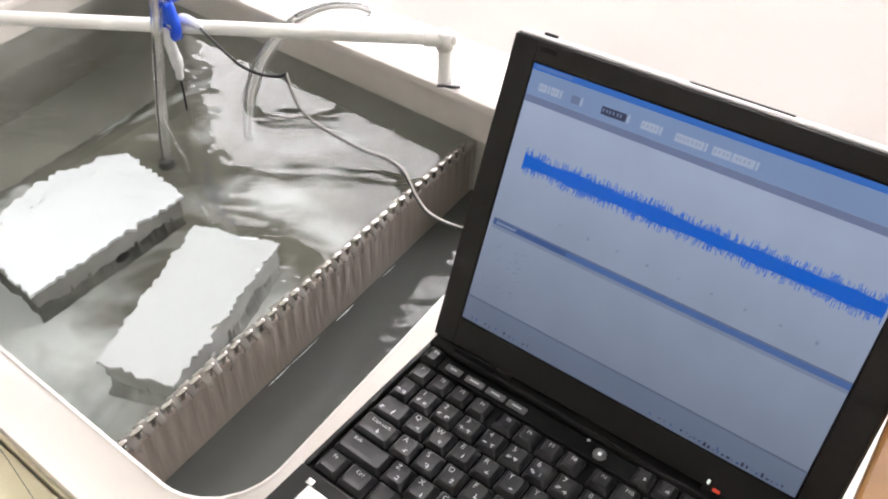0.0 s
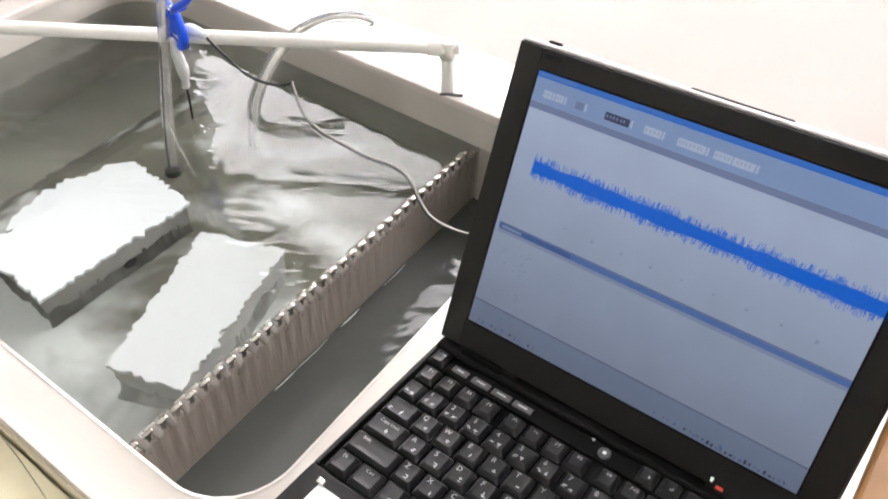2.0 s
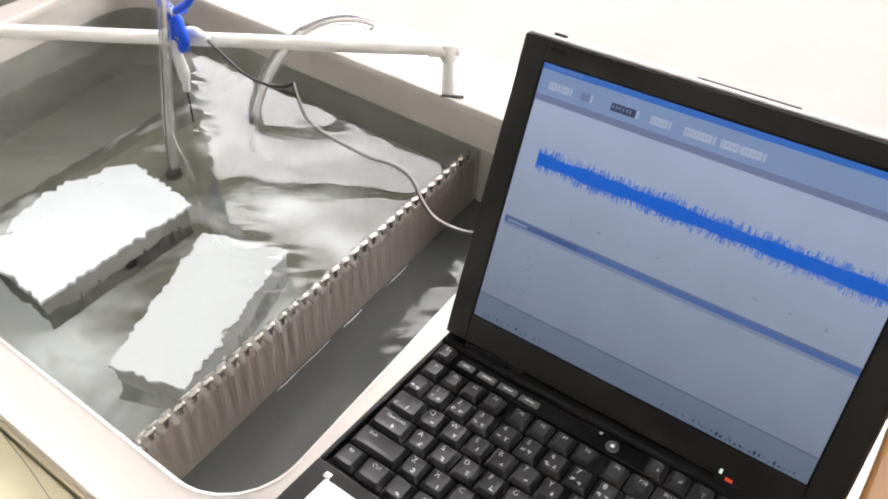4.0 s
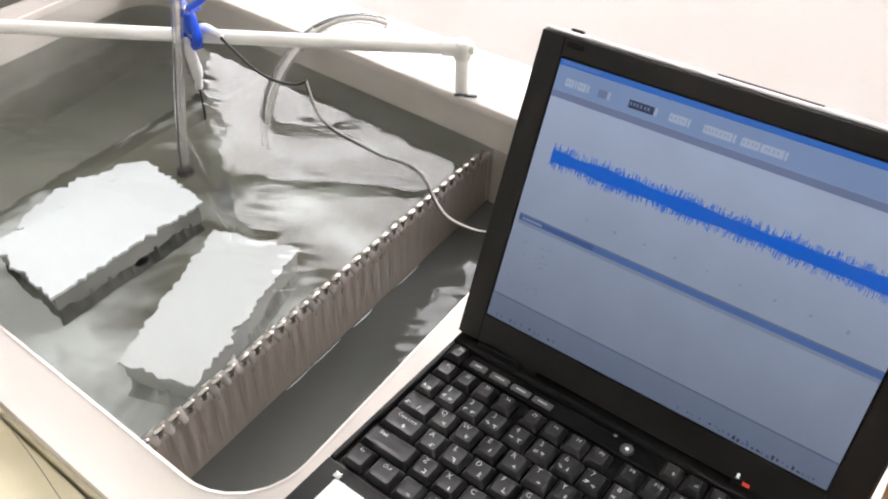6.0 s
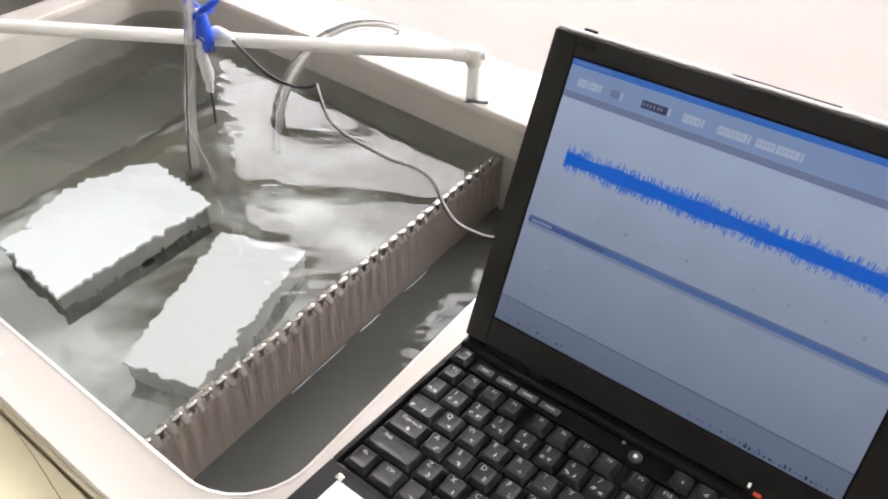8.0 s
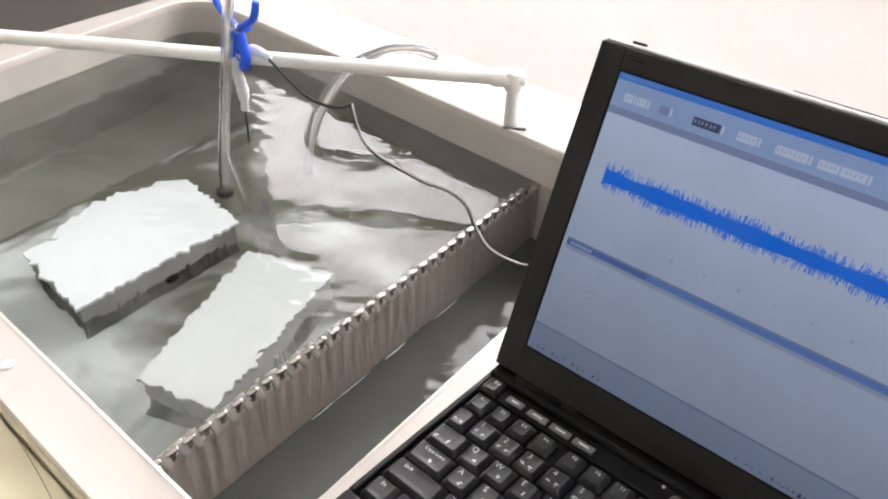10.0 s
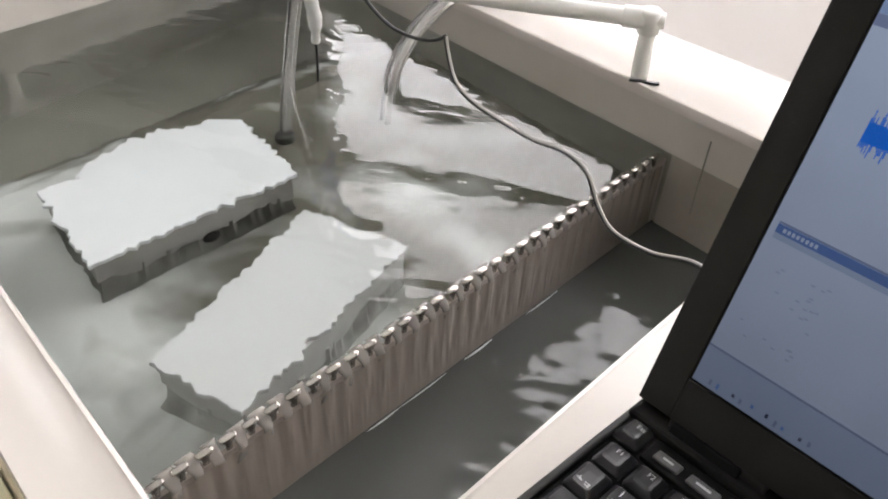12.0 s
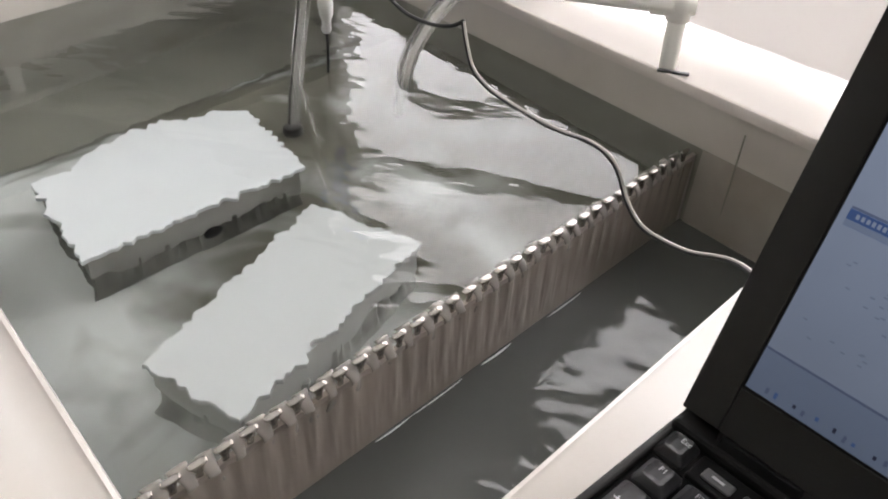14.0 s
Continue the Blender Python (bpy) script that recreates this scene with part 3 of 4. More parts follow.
# ---- white blocks under water ----
def slab(name, pts, z0, z1, seed, label, sheet, side, under):
    P = [Vector(p) for p in pts]
    outline, plain = [], []
    for i, a in enumerate(P):
        b = P[(i + 1) % len(P)]
        n = int((b - a).length / 0.0025)
        nrm = Vector((b.y - a.y, a.x - b.x)).normalized()
        for k in range(n):
            q = a.lerp(b, k / n)
            plain.append(q.copy())
            edge = min(1, 4 * min(k / n, 1 - k / n) + 0.3)
            q = q + nrm * (0.0042 * noise.noise((q.x * 55, q.y * 55, seed)) + 0.0052 * noise.noise((q.x * 160, q.y * 170, seed + 3))) * edge
            outline.append(q)
    c = sum(P, Vector((0, 0))) / len(P)

    def ring(k, z, pts=None):
        return [(c.x + (q.x - c.x) * k, c.y + (q.y - c.y) * k, z + 0.0003 * noise.noise((q.x * 30, q.y * 30, z * 40))) for q in pts or outline]
    top = thing(name, label, "block", "white blocks under water", at=(c.x, c.y, z0))
    o = Vector((c.x, c.y, z0))

    def uneven(k, h):
        return [(x, y, z0 + h + 0.016 * noise.noise((x * 22, y * 22, seed)) + 0.007 * noise.noise((x * 75, y * 75, seed))) for x, y, z in ring(k, z0, plain)]

    def spread(z):
        out = []
        for q in plain:
            k = 0.965 + 0.05 * noise.noise((q.x * 18, q.y * 18, seed + 1)) + 0.03 * noise.noise((q.x * 60, q.y * 60, seed))
            out.append((c.x + (q.x - c.x) * k, c.y + (q.y - c.y) * k, z))
        return out

    def made(nm, rings, m):
        ob = part(nm, loops(bmesh.new(), [[Vector(p) - o for p in r] for r in rings], True, True), m, top, smooth=True)
        ob.modifiers.new("edges", "EDGE_SPLIT").split_angle = radians(40)
        return ob
    made("white_sheet", [ring(0.99, z1 - 0.006), ring(1.0, z1 - 0.005), ring(1.0, z1 - 0.001), ring(0.992, z1)], sheet)
    # the dark ragged base stands in for the shadow under the block
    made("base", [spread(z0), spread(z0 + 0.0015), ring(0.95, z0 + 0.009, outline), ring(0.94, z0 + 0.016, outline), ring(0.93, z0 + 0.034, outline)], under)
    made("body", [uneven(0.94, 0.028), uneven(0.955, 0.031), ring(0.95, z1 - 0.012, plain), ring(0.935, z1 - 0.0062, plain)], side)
    return top


def build_blocks():
    for pts, seed, label, sheet, side, under in (([(-0.553, -0.068), (-0.428, -0.076), (-0.438, 0.118), (-0.556, 0.131)], 2, "white ragged-edged block lying under the water, its foot coloured dark as shadow", M_FOAM, M_BODY, M_FOOT_SHADE),
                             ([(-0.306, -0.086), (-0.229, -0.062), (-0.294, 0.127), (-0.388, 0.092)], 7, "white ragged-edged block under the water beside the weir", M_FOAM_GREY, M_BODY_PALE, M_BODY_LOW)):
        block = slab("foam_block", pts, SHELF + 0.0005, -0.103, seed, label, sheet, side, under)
        if seed == 2:
            hole = part("hole", lathe([(0.0012, 0), (0.0075, 0.0008), (0.0085, 0.0025), (0.006, 0.004), (0.001, 0.0042)], 14), M_WELL, block, smooth=True, label="dark round hole in the block's side")
            hole.matrix_local = Matrix.Translation(Vector((-0.4285, 0.024, -0.136)) - block.location) @ Matrix.Rotation(radians(90), 4, "Y")
    # ragged white sheet added for the glare along the block's west edge
    led = thing("white_ledge", "narrow white sheet standing in for glare beside a block under the water", "sheet", at=(-0.58, 0.03, SHELF))
    bm = bmesh.new()
    left = [(0.0115 - (0.032 + 0.014 * noise.noise((k * 0.35, 0.1, 2)) + 0.012 * noise.noise((k * 0.9, 0.7, 5))) * math.sin(math.pi * (k + 0.4) / 28.8) ** 0.6, -0.06 + 0.006 * k) for k in range(29)]
    right = [(0.012, -0.06 + 0.006 * k) for k in range(28, -1, -1)]
    loops(bm, [[(x, y, z) for x, y in left + right] for z in (0.0005, 0.048)], True, True)
    part("sheet", bm, M_FOAM, led)


# ---- bar, clamp, rod, tube and cables ----
def bar_y(x):
    return 0.415 + (x + 0.301) * 0.625


def build_bar():
    b = thing("pvc_bar", "white plastic pipe frame laid across the tank", "pipe", at=(-0.6, bar_y(-0.6), LEVEL))
    off = Vector(b.location)
    z = 0.017

    def at(x, dz=0.0):
        return Vector((x, bar_y(x), z + dz)) - off
    part("crossbar", tube([at(-0.925), at(-0.6), at(-0.306)], 0.0085, 16), M_PVC, b, smooth=True)
    for x in (-0.300, -0.93):
        c = at(x)
        p = part("elbow", lathe([(0.006, -0.013), (0.0104, -0.0125), (0.0108, 0.007), (0.0085, 0.0095), (0.003, 0.010)], 18, c), M_PVC, b, smooth=True)
        d = Vector((1, 0.63, 0)).normalized() * (1 if x < -0.5 else -1)
        part("socket", tube([c + d * 0.004, c + d * 0.018, c + d * 0.024], 0.0103, 16), M_PVC, b, smooth=True)
        part("leg", tube([c + Vector((0, 0, -0.012)), c + Vector((0, 0, -0.03)), Vector((c.x, c.y, 0.0004))], 0.0082, 16), M_PVC, b, smooth=True)
        part("end_cap", tube([c + d * -0.006, c + d * -0.0115, c + d * -0.0135], lambda t: 0.0078 - 0.001 * t, 16), M_PVC, b, smooth=True)
    g = thing("rubber_pad", "thin black rubber strip on the tank's rim", "pad", at=(-0.289, 0.4085, LEVEL))
    g.rotation_euler.z = math.atan(0.63)
    part("strip", boxed((-0.014, -0.0022, 0.0005), (0.014, 0.0022, 0.0028), 0.0006), M_BLACKWIRE, g)


def build_clamp():
    x = -0.569
    c = thing("spring_clamp", "bright blue plastic spring clamp gripping the pipe and rod", "clamp", at=(x, bar_y(x) + 0.002, 0.040))
    for s in (-1, 1):
        part("jaw", tube([(s * 0.004, -0.013, -0.030), (s * 0.014, -0.016, -0.018), (s * 0.0125, -0.016, -0.004), (s * 0.007, -0.014, 0.010)], lambda t: 0.0064 - 0.0008 * t, 10), M_BLUE, c, smooth=True)
        part("handle", tube([(s * 0.006, -0.013, 0.008), (s * -0.004, -0.012, 0.016), (s * -0.018, -0.012, 0.024), (s * -0.034, -0.012, 0.036), (s * -0.042, -0.012, 0.056)], 0.0046, 10), M_BLUE, c, smooth=True)
    part("pivot", tube([(0, -0.024, 0.012), (0, -0.014, 0.012), (0, 0.004, 0.012)], 0.0045, 12), M_BLUE, c, smooth=True)
    part("spring", tube([(0.007 * math.cos(a), -0.02 + 0.0006 * a, 0.012 + 0.007 * math.sin(a)) for a in [k * 0.7 for k in range(27)]], 0.0009, 6, 2), M_STEEL, c, smooth=True)
    part("housing", boxed((-0.0095, -0.021, -0.014), (0.0095, -0.0085, 0.013), 0.003), M_BLUE, c)
    part("grip_pad", boxed((-0.008, -0.018, -0.036), (0.008, -0.004, -0.024), 0.003), M_BLUE, c)


def build_rod():
    r = thing("glass_rod", "bundle of clear glass rods standing in the water", "rod", at=(-0.546, 0.172, SHELF))
    for dx, dy, rad in ((-0.005, 0.0, 0.0036), (0.004, -0.003, 0.0032), (0.0, 0.005, 0.003)):
        part("rod", tube([(dx, dy, 0.001), (dx - 0.024, dy + 0.022, 0.082), (dx - 0.026, dy + 0.045, 0.189), (dx - 0.012, dy + 0.055, 0.285)], rad, 10), M_TUBE, r, smooth=True)
    # dark line added so that the clear rods show under water
    part("dark_lead", tube([(0, -0.004, 0.002), (-0.024, 0.017, 0.078), (-0.026, 0.040, 0.186)], 0.0016, 8), M_RACK, r, smooth=True, label="dark line added along the rods")
    part("foot", lathe([(0.010, 0.0005), (0.0105, 0.002), (0.0098, 0.013), (0.0085, 0.0145), (0.003, 0.015)], 9, (0.0, 0, 0)), M_RACK, r, smooth=True)
    s = thing("sensor_probe", "white taped sensor probe with a dark lead in the water", "sensor", at=(-0.572, 0.232, SHELF))
    part("tape", tube([(0.001, -0.004, 0.192), (-0.002, 0.0, 0.172), (-0.004, 0.005, 0.150), (-0.008, 0.008, 0.132), (-0.014, 0.011, 0.117)], lambda t: 0.0036 + 0.0036 * math.sin(min(1, t * 1.1) * 2.9) + 0.0016 * noise.noise((t * 9, 0.4, 2.2)) + 0.0007 * noise.noise((t * 31, 0.4, 2.2)), 12, 8), M_TAPE, s, smooth=True)
    part("lead", tube([(-0.014, 0.011, 0.119), (-0.011, 0.0095, 0.104), (-0.008, 0.007, 0.088), (-0.005, 0.004, 0.070)], 0.0014, 8), M_BLACKWIRE, s, smooth=True)


def build_hose():
    h = thing("clear_hose", "clear plastic hose arching over the tank's back rim into the water", "hose", at=(-0.5, 0.4, LEVEL))
    off = Vector(h.location)
    line = [(-0.510, 0.275, -0.17), (-0.514, 0.285, -0.09), (-0.522, 0.315, -0.054), (-0.526, 0.35, -0.032), (-0.520, 0.39, -0.014), (-0.510, 0.43, -0.010), (-0.498, 0.468, -0.018), (-0.490, 0.492, -0.031)]
    part("hose_wall", tube([Vector(p) - off for p in line], 0.0085, 14, 8), M_TUBE, h, smooth=True)
    part("inner_lead", tube([Vector(p) - off + Vector((0.003, 0, 0.001)) for p in line], 0.0028, 8, 8), M_GREYWIRE, h, smooth=True)
    for sx in (-0.0052, 0.0005):
        part("dark_line", tube([Vector(p) - off + Vector((sx, 0.001, 0.0015)) for p in line], 0.0009, 6, 8), M_RACK, h, smooth=True, label="thin dark lead inside the hose")
    part("dark_lead", tube([Vector(p) - off + Vector((-0.002, -0.001, 0.0052)) for p in line[4:]], 0.0032, 8, 8), M_BLACKWIRE, h, smooth=True, label="dark lead inside the hose")


def build_cable():
    c = thing("signal_cable", "thin dark cable hanging from the clamp to the laptop", "cable", at=(-0.387, 0.246, 0.016))
    off = Vector(c.location)
    p1 = [(-0.543, 0.253, 0.025), (-0.522, 0.252, 0.016), (-0.472, 0.247, 0.001), (-0.435, 0.2455, 0.0), (-0.405, 0.246, 0.006), (-0.387, 0.246, 0.016)]
    p2 = [(-0.387, 0.246, 0.016), (-0.381, 0.2455, -0.002), (-0.370, 0.244, -0.019), (-0.350, 0.242, -0.0265), (-0.323, 0.239, -0.028), (-0.269, 0.233, -0.026), (-0.235, 0.23, -0.020), (-0.214, 0.2275, -0.021), (-0.202, 0.226, -0.028), (-0.19, 0.225, -0.046), (-0.171, 0.223, -0.058), (-0.135, 0.219, -0.054), (-0.095, 0.214, -0.0385), (-0.05, 0.19, -0.036), (-0.01, 0.14, -0.034), (0.005, 0.09, -0.022)]
    part("lead", tube([Vector(p) - off for p in p1], 0.0018, 8), M_BLACKWIRE, c, smooth=True)
    part("pale_lead", tube([Vector(p) - off for p in p2], 0.0011, 8), M_GREYWIRE, c, smooth=True, label="pale glossy run of the cable")
    part("dark_lead", tube([Vector(p) - off + Vector((-0.0010, -0.001, -0.0014)) for p in p2], 0.0010, 8), M_BLACKWIRE, c, smooth=True)
    part("plug", tube([Vector((-0.569, 0.246, 0.022)) - off, Vector((-0.558, 0.250, 0.028)) - off, Vector((-0.536, 0.254, 0.023)) - off], lambda t: 0.0085 - 0.004 * t, 12), M_TAPE, c, smooth=True, label="white taped cable end")


# ---- laptop ----
SCREEN = (0.0192, 0.2650, 0.0235, 0.2135)


def letter(text, size, x, y, z, parent, name="legend"):
    cu = bpy.data.curves.new(name, "FONT")
    cu.body, cu.size, cu.align_x, cu.align_y = text, size, "CENTER", "CENTER"
    tmp = bpy.data.objects.new(name, cu)
    scene.collection.objects.link(tmp)
    me = bpy.data.meshes.new_from_object(tmp.evaluated_get(bpy.context.evaluated_depsgraph_get()))
    bpy.data.objects.remove(tmp)
    me.materials.clear()
    me.materials.append(M_KEYLEG)
    ob = new(name, me)
    ob.parent = parent
    ob.location = (x, y, z)
    return ob


def build_laptop():
    lap = thing("laptop", "open black laptop showing a blue sound wave", "laptop", at=(0.1, -0.04, LEVEL))
    off = Vector(lap.location)
    x0, x1, yb, yf = -0.034, 0.2515, 0.085, -0.15
    top = -0.0065

    def B(lo, hi, bev=0.0, seg=2):
        return boxed(Vector(lo) - off, Vector(hi) - off, bev, seg)
    part("base", B((x0, yf, -0.035), (x1, yb, top), 0.003, 3), M_BLACK, lap)
    for fx, fy in ((x0 + 0.02, yf + 0.02), (x1 - 0.02, yf + 0.02), (x0 + 0.02, yb - 0.02), (x1 - 0.02, yb - 0.02)):
        part("rubber_foot", lathe([(0.008, 0), (0.008, 0.0055)], 12, Vector((fx, fy, LEVEL + 0.0002)) - off), M_WELL, lap)
    # keyboard well, a dark frame round it
    part("key_well", B((-0.0275, -0.0875, top + 0.0002), (0.236, 0.0285, top + 0.0009)), M_WELL, lap)
    for lo, hi in (((x0 + 0.002, -0.0875, top), (-0.0277, 0.05, -0.002)), ((0.2362, -0.0875, top), (x1 - 0.002, 0.05, -0.002)), ((x0 + 0.002, yf + 0.004, top), (x1 - 0.002, -0.0877, -0.0022))):
        part("deck", B(lo, hi, 0.0012), M_BLACK, lap)
    part("back_deck", B((-0.012, 0.0288, top), (0.150, 0.043, -0.0028), 0.001), M_DECK, lap)
    part("hinge_cover", B((x0 + 0.003, 0.0435, top), (x1 - 0.003, 0.062, 0.0015), 0.003, 3), M_DECK, lap)
    # keys
    P = 0.019

    def key(x, y, w, d, text="", h=0.0, bars=1):
        bm = bmesh.new()
        z0, z1 = top + 0.001, 0.0
        hw, hd = w / 2 - 0.0008, d / 2 - 0.0008
        q = lambda a, b, r, z: [Vector(p) for p in rounded([(a, -b), (a, b), (-a, b), (-a, -b)], r, z, 2)]
        ins = 0.0022
        loops(bm, [q(hw, hd, 0.0012, z0), q(hw, hd, 0.0012, z0 + 0.002), q(hw - ins, hd - ins * 0.8, 0.0016, z1 - 0.0006), q(hw - ins - 0.0006, hd - ins * 0.8 - 0.0006, 0.0016, z1), q((hw - ins) * 0.5, (hd - ins) * 0.5, 0.001, z1 - 0.0006)], True, True)
        k = part("key", bm, M_KEY, lap)
        k.location = Vector((x, y, h)) - off
        lx, ly = -hw + 0.0062, hd - 0.0052
        if text:
            letter(text, 0.0054 if len(text) == 1 else 0.0038, lx if len(text) == 1 else lx + 0.001 * len(text), ly, 0.0001, k)
        if bars:
            bm = bmesh.new()
            rr = random.Random(int(x * 1e4) * 31 + int(y * 1e4))
            for n in range(bars):
                cx, cy = (0.0022, -hw + 0.0055)[n % 2], -hd + 0.0052
                for stroke in range(3):
                    ox, oy = rr.uniform(-0.0009, 0.0009), rr.uniform(-0.0012, 0.0012)
                    ln = rr.uniform(0.0009, 0.0015)
                    wx, wy = (ln, 0.00028) if rr.random() < 0.5 else (0.00028, ln)
                    box(bm, (cx + ox - wx, cy + oy - wy, 0.00002), (cx + ox + wx, cy + oy + wy, 0.00015 + 0.00002 * stroke))
            part("legend_mark", bm, M_KEYLEG, k)
    key(-0.0212, 0.037, 0.0155, 0.0165, "Esc", bars=0)
    fx = -0.0175
    for i in range(12):
        if -0.025 < fx:
            key(fx, 0.0185, 0.0168, 0.0165, "F%d" % (i + 1), bars=0)
        fx += 0.0172 + (0.0048 if i in (3, 7) else 0)
    for i in range(6):
        key(0.150 + i * 0.0156, 0.037, 0.015, 0.0155, bars=1)
    row = "1234567890-"
    key(-0.0178, 0, 0.0165, P, "", bars=2)
    for i, ch in enumerate(row):
        key(i * P, 0, P, P, ch, bars=2)
    key(11 * P + 0.006, 0, 0.028, P, "", bars=1)
    key(-0.0125, -P, 0.0265, P, "", bars=2)
    for i, ch in enumerate("QWERTYUIOP"):
        key((i + 0.5) * P, -P, P, P, ch, bars=1)
    key(0.2105, -P, 0.021, P, "", bars=1)
    key(-0.0105, -2 * P, 0.0305, P, "Caps Lock", bars=1)
    for i, ch in enumerate("ASDFGHJKL;:"):
        key((i + 0.75) * P, -2 * P, P, P, ch, bars=1)
    key(-0.0058, -3 * P, 0.0405, P, "Shift", bars=0)
    for i, ch in enumerate("ZXCVBNM,./"):
        key((i + 1.25) * P, -3 * P, P, P, ch, bars=1)
    bx = -0.0255
    for w, tx in ((0.0195, "Fn"), (0.0225, "Ctrl"), (0.019, ""), (0.019, "Alt"), (0.019, ""), (0.05, ""), (0.019, ""), (0.019, ""), (0.019, "Alt"), (0.019, "Ctrl")):
        key(bx + w / 2, -4 * P, w, P, tx, bars=0 if tx else 1)
        bx += w
    # volume and access buttons
    for i, (bxa, bw) in enumerate(((-0.007, 0.0135), (0.0105, 0.0155), (0.0285, 0.0155), (0.0465, 0.0155))):
        b = part("button", B((bxa, 0.0315, -0.003), (bxa + bw, 0.0375, -0.0012), 0.0010), M_BTN, lap)
        part("button_mark", B((bxa + 0.004, 0.0338, -0.0012), (bxa + bw - 0.004, 0.0350, -0.0010)), M_KEYLEG, b)
    part("power_button", lathe([(0.0046, -0.004), (0.0046, -0.0015), (0.0038, -0.0008), (0.0031, -0.0012), (0.001, -0.0014)], 20, Vector((0.119, 0.0355, 0)) - off), M_BTN, lap, smooth=True)
    part("power_light", lathe([(0.0014, 0), (0.0012, 0.0006)], 10, Vector((0.119, 0.0355, -0.0013)) - off), glow("white_light", (1, 1, 1), 0.7), lap)
    part("power_mark", B((0.1065, 0.0405, -0.0027), (0.1085, 0.0425, -0.0025)), M_KEYLEG, lap)
    # palm rest label
    part("palm_label", B((-0.0165, -0.130, -0.0021), (0.012, -0.098, -0.0017)), M_LABEL, lap, label="white label on the palm rest")
    part("palm_catch", B((-0.0195, -0.0985, -0.0022), (-0.0135, -0.094, -0.0004), 0.0008), M_STEEL, lap)
    # lid
    lid = new("lid")
    lid.empty_display_size = 0.02
    lid.parent = lap
    lid.matrix_local = Matrix.Translation(Vector((x0 + 0.002, 0.05, 0.004)) - off) @ Matrix.Rotation(math.atan2(0.923, 0.385), 4, "X")
    W, H = 0.286, 0.2285
    u0, u1, v0, v1 = SCREEN
    part("lid_shell", boxed((0, -0.0, -0.0125), (W, H, -0.0022), 0.0028, 3), M_BLACK, lid)
    for lo, hi in (((0.0015, 0.0015, -0.003), (u0, H - 0.0015, 0.0008)), ((u1, 0.0015, -0.003), (W - 0.0015, H - 0.0015, 0.0008)), ((u0, 0.0015, -0.003), (u1, v0, 0.0008)), ((u0, v1, -0.003), (u1, H - 0.0015, 0.0008))):
        part("bezel", boxed(lo, hi, 0.0007), M_BLACK, lid)
    part("drive_light", boxed((0.2168, 0.0040, 0.0007), (0.2186, 0.0075, 0.0012), 0.0002), glow("pale_light", (0.9, 1.0, 0.9), 0.8), lid)
    part("battery_light", boxed((0.2215, 0.0012, 0.0007), (0.2262, 0.0036, 0.0012), 0.0002), glow("orange_light", (1.0, 0.10, 0.05), 0.55), lid)
    part("hinge_recess", boxed((0.022, -0.0055, -0.001), (0.058, 0.0015, 0.0022), 0.0009), M_WELL, lid)
    part("lid_edge", boxed((0.003, H - 0.0012, -0.0128), (W - 0.003, H + 0.0014, -0.0016), 0.0012), M_EDGE_SHEEN, lid, label="upper edge of the lid with the window's sheen painted white")
    part("latch_slot", boxed((0.1175, H - 0.001, -0.0108), (0.180, H + 0.0022, -0.0060), 0.0006), M_WELL, lid)
    for xx in (0.028, 0.262):
        part("bumper", boxed((xx - 0.006, H - 0.008, 0.0006), (xx + 0.006, H - 0.005, 0.0018), 0.0006), M_WELL, lid)
    part("lid_hook", boxed((0.018, H, -0.010), (0.027, H + 0.0032, -0.006), 0.0008), M_WELL, lid)
    part("hinge", tube([(0.02, -0.001, -0.006), (0.045, -0.001, -0.006), (0.07, -0.001, -0.006)], 0.006, 12), M_BLACK, lid, smooth=True)
    part("hinge", tube([(0.215, -0.001, -0.006), (0.24, -0.001, -0.006), (0.265, -0.001, -0.006)], 0.006, 12), M_BLACK, lid, smooth=True)
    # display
    # dimming by the slanting view is put into the emission, 0.46 at the bottom
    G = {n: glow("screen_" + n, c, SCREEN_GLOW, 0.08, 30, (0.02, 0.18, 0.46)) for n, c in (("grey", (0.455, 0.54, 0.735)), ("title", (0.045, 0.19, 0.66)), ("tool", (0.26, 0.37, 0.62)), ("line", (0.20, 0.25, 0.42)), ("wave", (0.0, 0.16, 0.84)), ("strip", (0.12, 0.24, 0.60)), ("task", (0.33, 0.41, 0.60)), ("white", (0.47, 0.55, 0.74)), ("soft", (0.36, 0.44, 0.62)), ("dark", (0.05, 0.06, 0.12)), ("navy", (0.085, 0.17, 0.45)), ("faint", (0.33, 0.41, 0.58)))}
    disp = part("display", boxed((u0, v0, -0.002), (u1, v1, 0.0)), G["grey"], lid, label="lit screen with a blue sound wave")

    # dark strips drawn in place of the gap round the screen
    for lo, hi in (((u0, v0, 0), (u0 + 0.001, v1, 0.0007)), ((u1 - 0.001, v0, 0), (u1, v1, 0.0007)), ((u0, v0, 0), (u1, v0 + 0.001, 0.0007)), ((u0, v1 - 0.001, 0), (u1, v1, 0.0007))):
        part("screen_gasket", boxed(lo, hi), M_WELL, lid)

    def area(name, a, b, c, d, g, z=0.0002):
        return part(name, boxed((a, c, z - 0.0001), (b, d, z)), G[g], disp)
    area("title_bar", u0, u1, 0.2085, v1, "title")
    area("tool_bar", u0, u1, 0.1925, 0.2084, "tool")
    area("divider", u0, u1, 0.1878, 0.1924, "line")
    area("title_text", u0 + 0.003, u0 + 0.03, 0.2098, 0.2116, "strip", 0.0004)
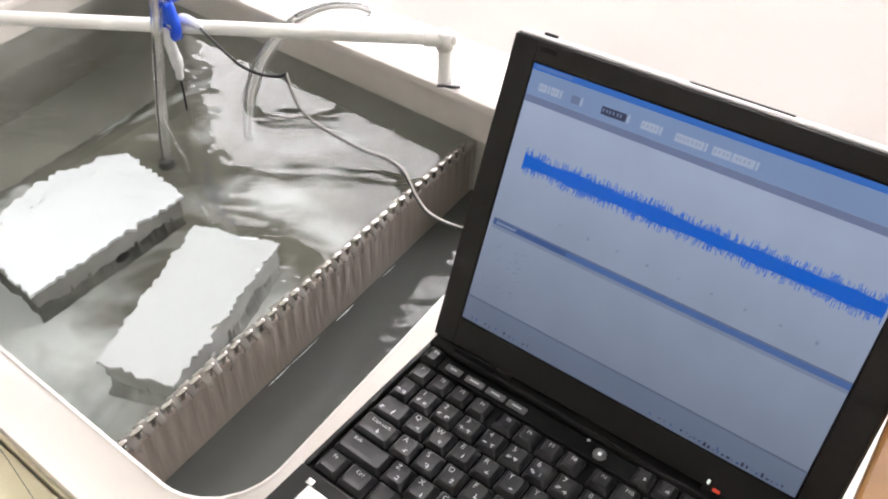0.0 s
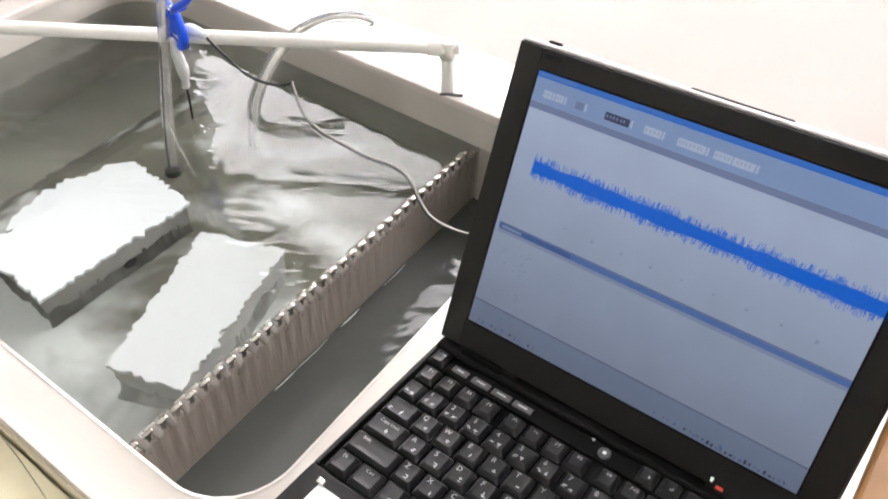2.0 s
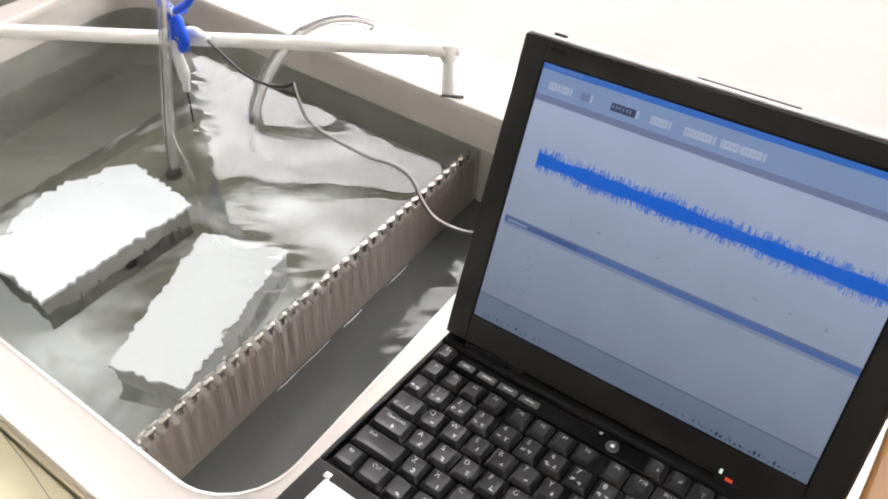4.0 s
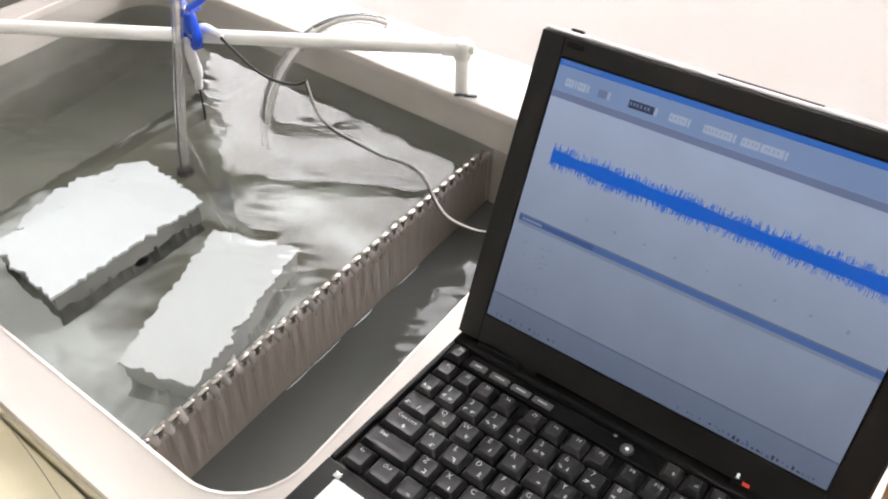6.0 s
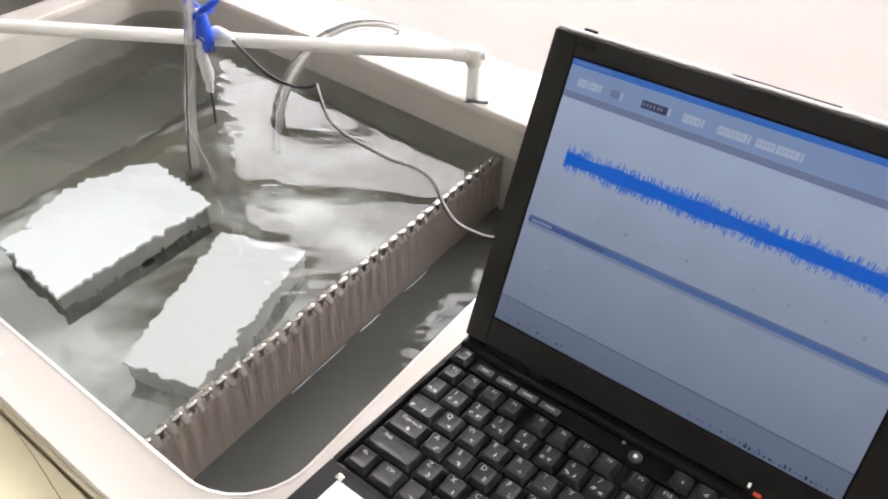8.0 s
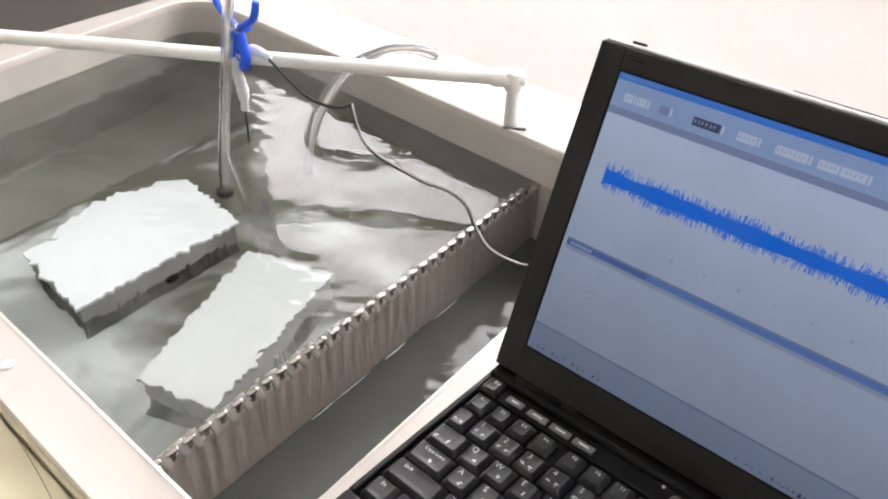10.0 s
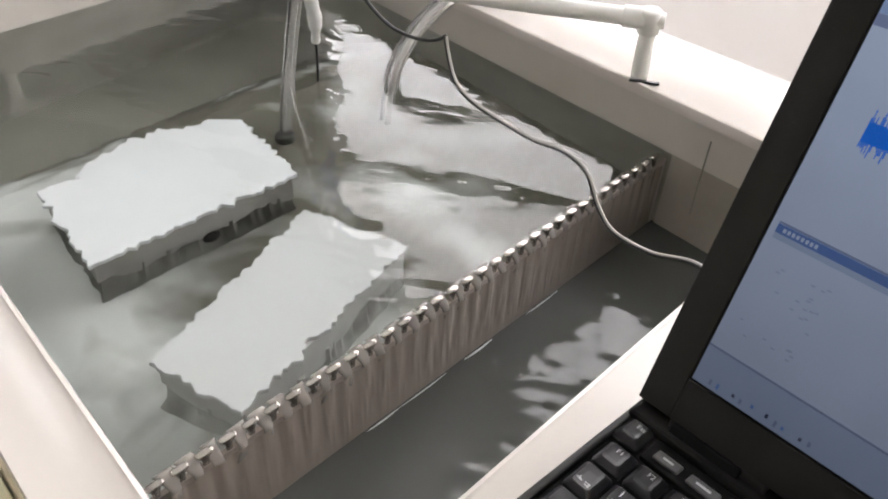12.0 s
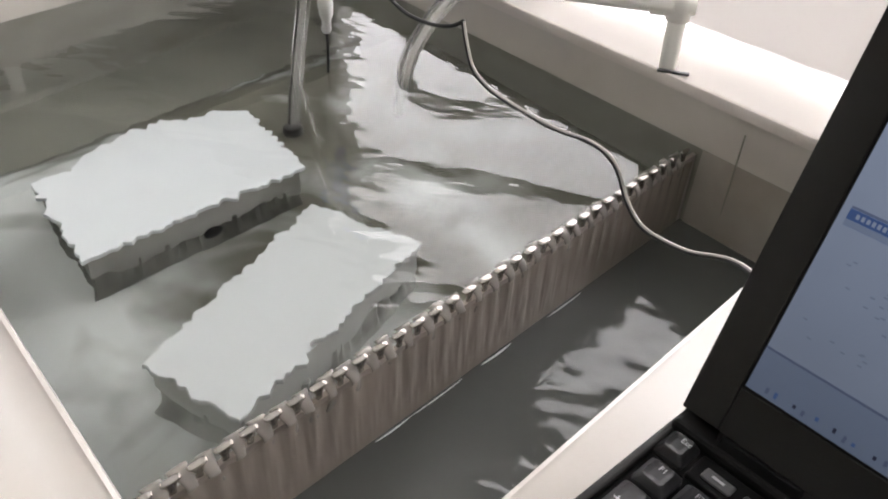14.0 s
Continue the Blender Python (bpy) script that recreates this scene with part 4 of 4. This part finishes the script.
    for a, b, g in ((0.0735, 0.0905, "dark"), (0.1007, 0.112, "white"), (0.1228, 0.1405, "white"), (0.146, 0.157, "white"), (0.159, 0.171, "white"), (0.028, 0.034, "white"), (0.037, 0.043, "white"), (0.052, 0.058, "line")):
        c = area("tool_button", a, b, 0.1965, 0.2015, g, 0.0004)
        area("tool_button", b + 0.0008, b + 0.0022, 0.1965, 0.2015, "white", 0.0004)
        rr = random.Random(int(a * 1e4))
        if g != "line":
            xx = a + 0.001
            while xx < b - 0.002:
                area("text_mark", xx, xx + 0.0012, 0.1982, 0.2002, "soft" if g == "white" else "line", 0.0006)
                xx += 0.002 + 0.0008 * rr.random()
    area("track_strip", u0 + 0.004, u1 - 0.001, 0.0980, 0.1045, "strip")
    area("strip_line", u0 + 0.004, u1 - 0.001, 0.1046, 0.1056, "line")
    area("strip_line", u0 + 0.004, u1 - 0.001, 0.0981, 0.1005, "task", 0.0004)
    rr = random.Random(4)
    area("strip_label", u0 + 0.004, u0 + 0.062, 0.1006, 0.1044, "navy", 0.0004)
    xx = u0 + 0.007
    for k in range(8):
        area("strip_text", xx, xx + 0.0012, 0.1016, 0.1034, "white", 0.0006)
        xx += 0.002
    area("task_bar", u0, u1, v0, 0.0425, "task")
    area("task_line", u0, u1, 0.0426, 0.0436, "line")
    for k in range(26):
        a = u0 + 0.008 + k * 0.0038 + (0.09 if k > 12 else 0) + 0.002 * rr.random()
        area("icon_mark", a, a + 0.0013, 0.0262 + 0.002 * rr.random(), 0.0284 + 0.0015 * rr.random(), ("line", "strip", "faint", "dark")[k % 4], 0.0004)
    for k in range(20):
        a = 0.196 + 0.0031 * k
        area("icon_mark", a, a + 0.0010 + 0.0012 * rr.random(), 0.0258 + 0.0012 * rr.random(), 0.0274 + 0.0016 * rr.random(), ("dark", "line", "navy", "dark")[k % 4], 0.0006)
    for k in range(24):
        a, c = u0 + 0.006 + 0.028 * rr.random(), 0.054 + 0.036 * rr.random()
        area("faint_mark", a, a + 0.0018, c, c + 0.0007, "faint", 0.0004)
    for k in range(9):
        a = 0.07 + k * 0.021
        area("scale_mark", a, a + 0.0018, 0.117 + 0.002 * rr.random(), 0.1186 + 0.001, "faint", 0.0004)
    # sound wave: one thin upright bar beside the other
    bm = bmesh.new()
    rr = random.Random(11)
    n = 420
    for k in range(n):
        a = 0.0345 + (0.2645 - 0.0345) * k / n
        e = 0.0050 + 0.0016 * noise.noise((k * 0.03, 0.2, 0.5))
        up = e * 0.8 + 0.0056 * rr.random() ** 1.5
        dn = e * 0.8 + 0.0056 * rr.random() ** 1.5
        box(bm, (a, 0.1508 - e * 0.8, 0.0004), (a + 0.0006, 0.1508 + e * 0.8, 0.00055))
        box(bm, (a, 0.1508 - dn, 0.0004), (a + 0.0004, 0.1508 + up, 0.0006))
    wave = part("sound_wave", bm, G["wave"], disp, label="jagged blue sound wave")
    return wave


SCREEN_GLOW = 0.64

build_room()
build_bench()
build_ledge()
build_tank()
water_main, water_low = build_water()
tongues = build_weir()
build_blocks()
build_bar()
build_clamp()
build_rod()
build_hose()
build_cable()
sound_wave = build_laptop()


def motions():
    rnd = random.Random(5)
    times = [k * 0.25 for k in range(57)]
    for ob, z, a in ((water_main, WATER, 0.0028), (water_low, TROUGH, 0.0028)):
        walk(ob, [(t, pose(a * rnd.uniform(-1, 1), 2.2 * a * rnd.uniform(-1, 1), z + 0.0006 * rnd.uniform(-1, 1), 0.12 * rnd.uniform(-1, 1), 0.1 * rnd.uniform(-1, 1), 0.5 * rnd.uniform(-1, 1))) for t in times])
    for ob, p, turn in tongues:
        walk(ob, [(k * 0.5, pose(p.x + 0.0004 * rnd.uniform(-1, 1), p.y + 0.0007 * rnd.uniform(-1, 1), p.z + 0.0012 * rnd.uniform(-1, 1), 0, 0, turn + 4 * rnd.uniform(-1, 1))) for k in range(29)])
    walk(sound_wave, [(k * 0.2, pose(0.0022 * rnd.uniform(-1, 1), 0.0005 * rnd.uniform(-1, 1), 0)) for k in range(71)])


motions()
